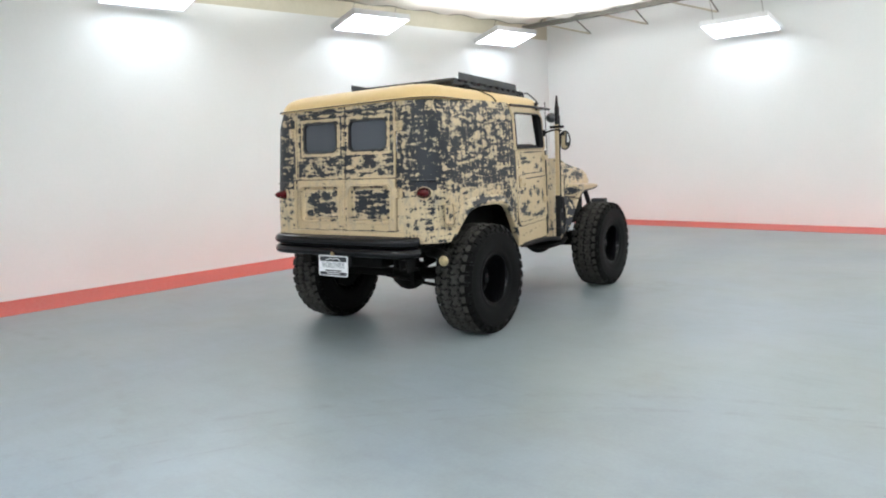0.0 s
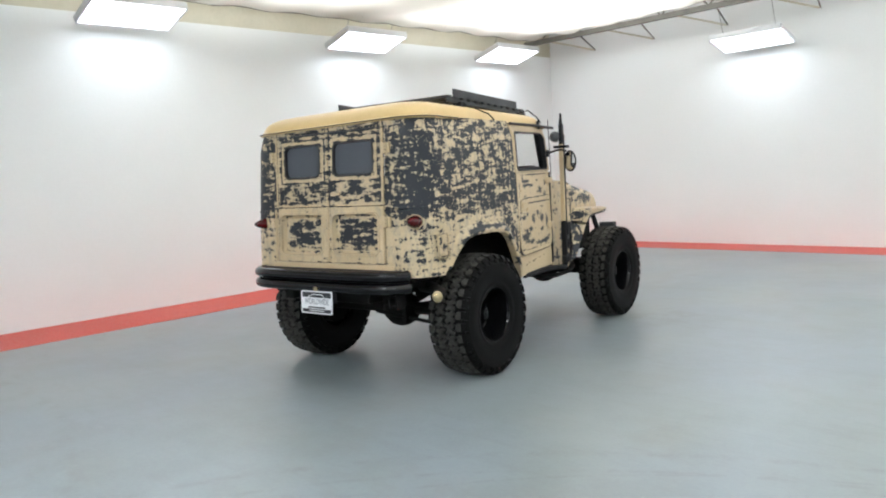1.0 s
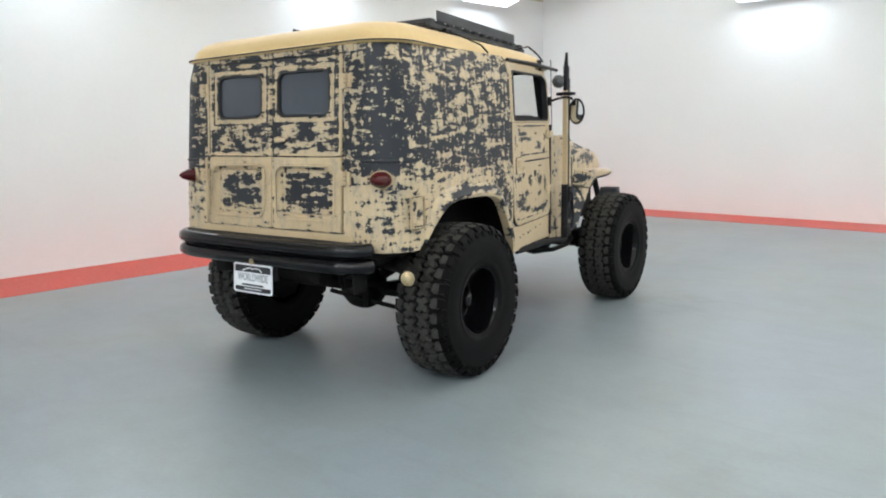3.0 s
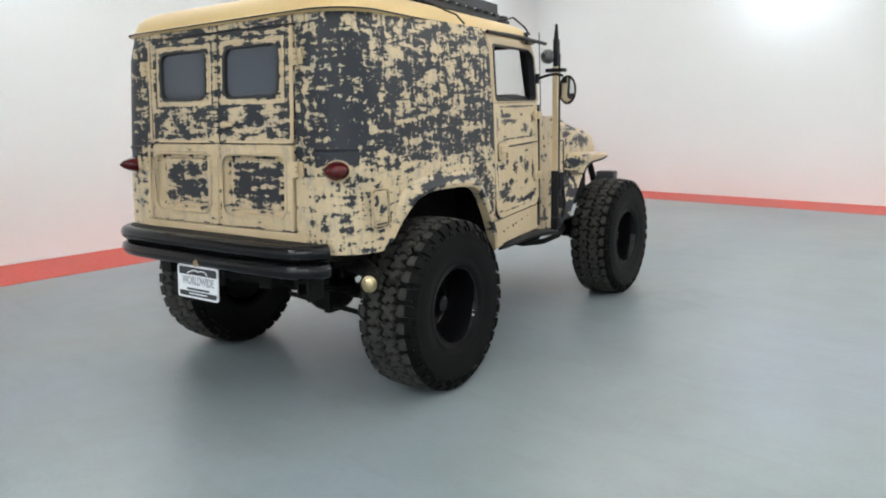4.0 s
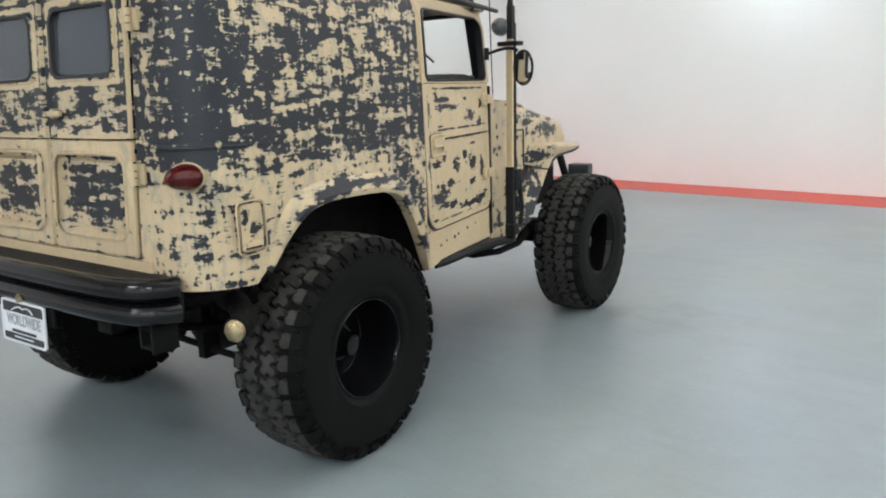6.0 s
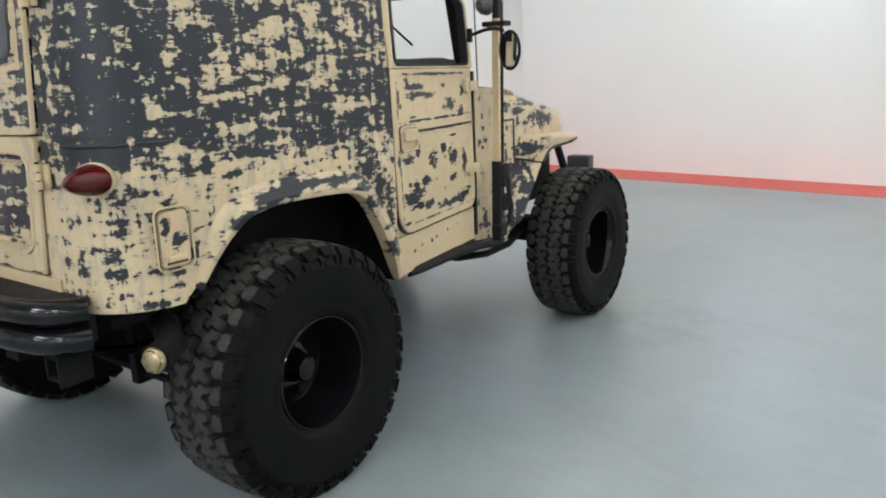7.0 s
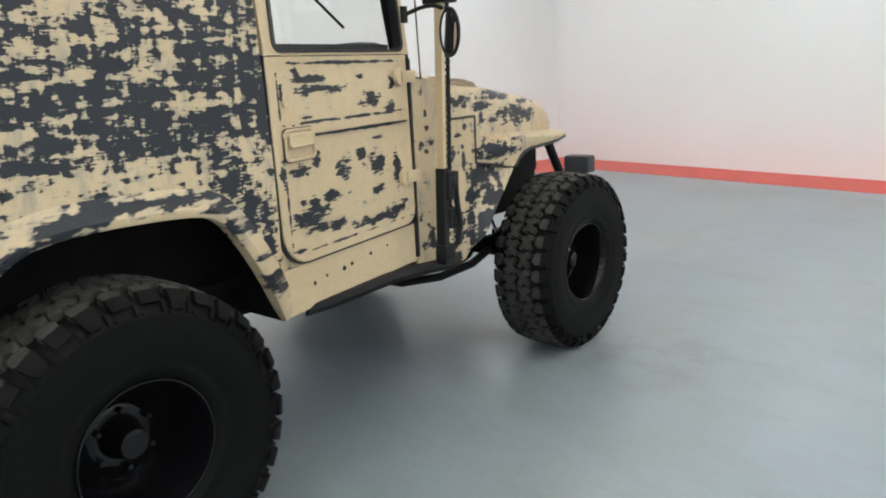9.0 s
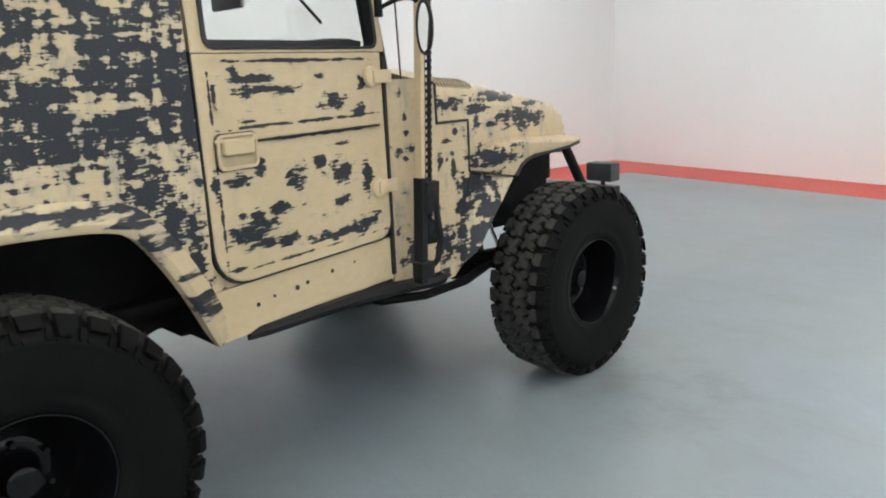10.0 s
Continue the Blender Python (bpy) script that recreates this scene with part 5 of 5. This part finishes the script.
for s in (1, -1):
    for y in (0.30, 1.15):
        bm = tubed([(s * 0.56, y, RZ - 0.01), (s * 0.66, y + 0.02, 1.925), (s * (0.80 if y < 1 else 0.73), y + 0.03, 1.865), (s * (0.845 if y < 1 else 0.765), y + 0.035, 1.815)], 0.006, 6)
        box(bm, s * 0.53, s * 0.60, y - 0.03, y + 0.03, RZ - 0.045, RZ - 0.008)
        part("rack_foot", bm, M_MATT, rack, bevel=0.003)
# The rack follows the roof down towards the windscreen.
for ob in [rack] + list(rack.children):
    for v in ob.data.vertices:
        if v.co.z > 1.93:
            v.co.z -= 0.070 * (v.co.y - 0.19)

# The old body stands a little skew: its left rear corner sits forward of the right one.
for ob in [o for o in bpy.data.objects if o.type == "MESH" and (o.parent == truck or (o.parent and o.parent.parent == truck))]:
    for v in ob.data.vertices:
        fade = min(1.0, max(0.0, (1.3 - v.co.y) / 1.3))
        v.co.y += 0.022 * min(1.3, max(0.0, 0.45 - v.co.x)) * fade


# ---- wheels ----
def tyre_mesh():
    """The tyre's casing, and its tread blocks."""
    bm = bmesh.new()
    n = 120
    side = [(0.100, 0.4165), (0.122, 0.411), (0.138, 0.400), (0.149, 0.382), (0.1525, 0.372), (0.1555, 0.368), (0.1565, 0.358), (0.1560, 0.352), (0.1575, 0.335), (0.1585, 0.31), (0.1575, 0.28), (0.1525, 0.25), (0.1475, 0.232), (0.1490, 0.226), (0.1455, 0.214), (0.137, 0.198), (0.127, 0.190)]
    prof = [(-x, r) for x, r in side[::-1]] + [(-0.05, 0.4175), (0, 0.418), (0.05, 0.4175)] + side
    rings = []
    for k in range(n):
        a = 2 * math.pi * k / n
        rings.append([Vector((x, r * math.sin(a), r * math.cos(a))) for x, r in prof])
    loops(bm, rings + rings[:1], closed=False)
    bmesh.ops.remove_doubles(bm, verts=bm.verts, dist=0.0001)
    casing, bm = bm, bmesh.new()
    m = 33
    st = 2 * math.pi / m

    def lug(points, a0, foot=0.402):
        """A tread block from its outline (x across, t along in pitches), narrower at its top."""
        k = len(points)
        cx, ct = sum(p[0] for p in points) / k, sum(p[1] for p in points) / k
        rings = []
        for rr, grow in ((foot, 1.16), (TYRE_R - 0.003, 1.05), (TYRE_R, 0.99)):
            ring = []
            for x, t in points:
                x, t = cx + (x - cx) * grow, ct + (t - ct) * grow
                a = a0 + t * st
                fall = 0.0045 * (x / 0.1) ** 2 + 0.315 * max(0.0, abs(x) - 0.118)
                ring.append(Vector((x, (rr - fall) * math.sin(a), (rr - fall) * math.cos(a))))
            rings.append(ring)
        loops(bm, rings, True, False, True)

    def wrap(s, a0, t0, t1, steps):
        """A block bent over the shoulder: steps of (x, r, shrink along) on its outer face."""
        rings = []
        mid, half = (t0 + t1) / 2, (t1 - t0) / 2
        for x, r, k in steps:
            ring = []
            for t, d in ((mid - half * k, 0.0), (mid + half * k, 0.0), (mid + half * k * 1.12, -0.014), (mid - half * k * 1.12, -0.014)):
                a = a0 + s * t * st
                ring.append(Vector((s * (x + d * 0.75), (r + d * 0.5) * math.sin(a), (r + d * 0.5) * math.cos(a))))
            rings.append(ring)
        loops(casing, rings, True, True, True)

    inner = ((0.006, 0.10), (0.026, -0.06), (0.040, 0.10), (0.066, -0.02), (0.078, 0.16), (0.070, 0.34), (0.054, 0.40), (0.062, 0.56), (0.080, 0.62), (0.072, 0.82), (0.048, 0.90), (0.036, 0.72), (0.012, 0.82), (0.006, 0.62), (0.024, 0.48), (0.020, 0.32))
    shoulder = ((0.091, 0.14), (0.104, 0.04), (0.126, 0.06), (0.132, 0.14), (0.127, 0.26), (0.132, 0.38), (0.127, 0.50), (0.130, 0.62), (0.108, 0.68), (0.093, 0.58), (0.098, 0.44), (0.089, 0.32))
    rng = random.Random(7)
    for k in range(m):
        for s in (1, -1):
            a = k * st + (0.0 if s > 0 else st * 0.43) + rng.uniform(-0.004, 0.004)
            lug([(s * x, s * t) for x, t in inner], a)
            lug([(s * x, s * t) for x, t in shoulder], a + st * 0.22)
            # The shoulder block runs on down the sidewall, long and short by turns.
            b = a + st * 0.22
            if k % 2:
                wrap(s, b, 0.06, 0.70, ((0.134, 0.4285, 1.0), (0.148, 0.415, 1.0), (0.158, 0.398, 0.86), (0.1615, 0.380, 0.62)))
            else:
                wrap(s, b, 0.06, 0.70, ((0.134, 0.4285, 1.0), (0.149, 0.413, 1.0), (0.1575, 0.400, 0.92)))
            wrap(s, b, 0.80, 0.98, ((0.150, 0.400, 1.0), (0.1575, 0.388, 1.0), (0.1605, 0.372, 0.7)))
            wrap(s, b, 0.10, 0.34, ((0.1560, 0.376, 1.0), (0.1605, 0.368, 0.8)))
    return casing, bm


def rim_mesh():
    bm = bmesh.new()
    n = 48
    prof = [(0.118, 0.192), (0.134, 0.196), (0.139, 0.192), (0.137, 0.187), (0.126, 0.183), (0.108, 0.177), (0.060, 0.170), (0.0, 0.166), (-0.03, 0.162), (-0.04, 0.152), (-0.030, 0.12), (-0.012, 0.095), (-0.006, 0.075), (-0.010, 0.06)]
    rings = [[Vector((x, r * math.sin(a), r * math.cos(a))) for x, r in prof] for a in (2 * math.pi * k / n for k in range(n))]
    loops(bm, rings + rings[:1], closed=False)
    bmesh.ops.remove_doubles(bm, verts=bm.verts, dist=0.0001)
    return bm


def hub_mesh():
    bm = bmesh.new()
    rings = [[Vector((x, r * math.sin(a), r * math.cos(a))) for a in (2 * math.pi * k / 24 for k in range(24))] for x, r in ((-0.02, 0.062), (0.02, 0.05), (0.05, 0.045), (0.062, 0.040), (0.066, 0.03))]
    loops(bm, rings, True, True, True)
    for k in range(6):
        a = 2 * math.pi * k / 6
        bmesh.ops.create_cone(bm, cap_ends=True, segments=6, radius1=0.010, radius2=0.008, depth=0.022, matrix=Matrix.Translation((0.005, 0.082 * math.sin(a), 0.082 * math.cos(a))) @ Matrix.Rotation(radians(90), 4, "Y"))
    return bm


wheel = new("wheel")
wheel.parent = truck
casing, blocks = tyre_mesh()
tyre = part("tyre", casing, M_RUBBER, wheel, "black mud tyre casing", smooth=32)
tagged(part("tread", blocks, M_TREAD, wheel, "chunky dusty tread blocks"), kind="stuff")
rim = part("rim", rim_mesh(), M_RIM, wheel, "deep gloss black rim", smooth=45)
part("hub", hub_mesh(), M_RIM, rim, smooth=40)
bm = bmesh.new()
bmesh.ops.create_cone(bm, cap_ends=True, segments=24, radius1=0.16, radius2=0.16, depth=0.07, matrix=Matrix.Translation((-0.09, 0, 0)) @ Matrix.Rotation(radians(90), 4, "Y"))
part("brake_drum", bm, M_RUBBER, rim)
WX = 0.842
wheel.matrix_basis = pose(WX, 0, HUB)
copy_thing(wheel, pose(WX + 0.006, AXLE_F, HUB - 0.010, 17, 0, 0) @ Matrix.Diagonal((0.91, 0.977, 0.977, 1)))
copy_thing(wheel, pose(-0.735, 0.030, HUB, 40, 0, 180))
copy_thing(wheel, pose(-0.765, AXLE_F, HUB - 0.010, 71, 0, 180) @ Matrix.Scale(0.977, 4))

# ---- ceiling: steel, lamps, hanging sheet ----
def in_room(ob):
    ob.matrix_basis = ROOM
    return ob


def wall_lamp(x, y, z, turn, label="bright white louvred work lamp hung from the roof", glow=M_GLOW, tilt=16):
    """A tube lamp with a louvred frame, tilted towards the room. turn: degrees of its long side from the room's x."""
    m = ROOM @ pose(x, y, z, 0, 0, turn) @ pose(0, 0, 0, tilt, 0, 0)
    lamp = thing("work_lamp", label, "lamp", "work lamps along the walls", m=m)
    part("glow_panel", boxed(-0.54, 0.51, -0.26, 0.26, -0.03, -0.012), glow, lamp, "glowing white panel")
    bm = boxed(-0.54, 0.54, -0.29, 0.29, -0.010, 0.05)
    for a, b, c, d in ((-0.54, -0.522, -0.28, 0.28), (0.522, 0.54, -0.28, 0.28), (-0.54, 0.54, -0.285, -0.27), (-0.54, 0.54, 0.27, 0.285)):
        box(bm, a, b, c, d, -0.035, -0.010)
    for k in range(12):
        for e in (-1, 1):
            yk = -0.25 + k * 0.043
            box(bm, e * 0.54, e * 0.562, yk, yk + 0.018, -0.03, 0.03)
    part("housing", bm, M_PLATE, lamp)
    for e in (-1, 1):
        part("chain", tubed([(e * 0.4, 0.05, 0.02), (e * 0.4, 0.05 + 0.3, 0.42)], 0.004, 5), M_STEEL, lamp)
    return lamp


for y in (-1.75, -4.85, -8.25):
    wall_lamp(0.42, y, 3.47 if y < -8 else 3.41, -90)
for x in (4.1, 8.2):
    wall_lamp(x, -0.42, 3.16, 180)
for y in (-2.5, -5.6, -8.7, -11.8):
    wall_lamp(XR - 0.42, y, 3.2, 90)
for x in (1.8, 4.8, 7.8, 10.8):
    wall_lamp(x, YB + 0.42, 3.2, 0)

# Fill lamps added out of view behind the camera, to brighten truck and room.
for x in (4.9, 7.4, 9.9):
    for y in (-12.3, -15.2):
        wall_lamp(x, y, 3.835, 0, "added white louvred fill lamp, out of view under the roof", M_FILL_GLOW, 0)

# A further row of added fill lamps, unseen on the right.
for y in (-2.2, -4.8, -7.4):
    wall_lamp(10.5, y, 3.835, 90, "added white louvred fill lamp, out of view under the roof", M_FILL_GLOW, 0)

# Roof beams: an open-web girder near the far wall and purlins to the wall.
beam = thing("roof_girder", "dark steel open-web roof girder by the far wall", "girder")
beam.matrix_basis = ROOM
bm = boxed(0.0, XR, -0.78, -0.70, 3.66, 3.74)
part("bottom_chord", bm, M_STEEL, beam)
part("top_chord", boxed(0.0, XR, -0.78, -0.70, 4.12, 4.2), M_STEEL, beam)
for k in range(18):
    x = 0.4 + k * 0.8
    part("web_bar", tubed([(x, -0.74, 3.72), (x + 0.4, -0.74, 4.14)], 0.014, 6), M_STEEL, beam)
    part("web_bar", tubed([(x + 0.4, -0.74, 4.14), (x + 0.8, -0.74, 3.72)], 0.014, 6), M_STEEL, beam)
for x in (0.9, 2.1, 3.4, 4.8, 6.2):
    brace = thing("roof_brace", "thin cream steel brace from girder to wall", "brace", "braces by the far wall")
    brace.matrix_basis = ROOM
    part("strut", tubed([(x - 0.35, -0.70, 3.68), (x + 0.15, -0.06, 3.50)], 0.016, 6), M_BEAMPAINT, brace)
    part("strut", tubed([(x + 0.30, -0.70, 3.68), (x + 0.17, -0.06, 3.50)], 0.012, 6), M_STEEL, brace)
for y in (-1.9, -3.4, -4.9, -6.4, -7.9):
    purlin = tagged(in_room(ob_from("purlin", boxed(0.0, 1.4, y - 0.04, y + 0.04, 3.92, 4.05), M_BEAMPAINT)), "cream steel purlin over the wall", "purlin", "purlins", kind="structure")


def sheet_z(x, y):
    fx, fy = (x - 0.8) / 9.0, (-y - 1.2) / 9.0
    sag = 0.13 * math.sin(fx * math.pi * 3.0) ** 2 * math.sin(min(1, fy * 4) * math.pi / 2)
    folds = 0.018 * math.sin(x * 9 + 2.2 * math.sin(y * 1.7)) * math.exp(-((y + 1.3) / 0.9) ** 2) + 0.015 * math.sin(y * 8 + x) * math.exp(-((x - 0.9) / 0.8) ** 2)
    return 3.655 - sag + folds + 0.02 * noise.noise(Vector((x * 1.5, y * 1.5, 0)))


bm = bmesh.new()
grid = []
for i in range(91):
    row = []
    for j in range(91):
        x, y = 0.55 + i * 0.1, -1.25 - j * 0.1
        if j == 0:
            y -= 0.12 * math.sin(i * 0.35) ** 2
        row.append(bm.verts.new((x, y, sheet_z(x, y))))
    grid.append(row)
for a, b in zip(grid, grid[1:]):
    for i in range(90):
        bm.faces.new((a[i], b[i], b[i + 1], a[i + 1]))
tagged(in_room(ob_from("ceiling_sheet", bm, M_SHEET, smooth=60)), "white fabric sheet hung under the roof, wrinkled at its edge", "fabric sheet")
for k, (x, y) in enumerate(((0.8, -2.0), (0.8, -3.6), (0.8, -5.2), (0.8, -7.0))):
    cord = tagged(in_room(ob_from("tie_cord", tubed([(x, y, sheet_z(x, y)), (x - 0.35, y - 0.2, 3.95)], 0.008, 5), M_STEEL)), "dark cord tying the hanging sheet to the roof", "cord", "sheet cords")

# Thin dark tube following the sheet's left edge.
hem = [(0.55, -1.3 - k * 0.25, sheet_z(0.55, -1.3 - k * 0.25) + 0.004) for k in range(30)]
tagged(in_room(ob_from("sheet_rope", tubed(hem, 0.012, 6), M_STEEL)), "dark line along the edge of the hanging sheet", "rope")
# Unseen lamps assumed above the sheet, which glows through; they add top light.
for x in (2.6, 7.0):
    for y in (-3.2, -7.6):
        data = bpy.data.lights.new("sheet_lamp", "AREA")
        data.shape, data.size, data.size_y, data.energy, data.color = "RECTANGLE", 3.2, 3.2, SHEET_LAMP, (0.92, 0.97, 1.03)
        ob = new("sheet_lamp", data)
        ob.matrix_basis = ROOM @ pose(x, y, 4.12)
        tagged(ob, "unseen white lamp bank assumed above the hanging sheet", "lamp", "lamps above the sheet")
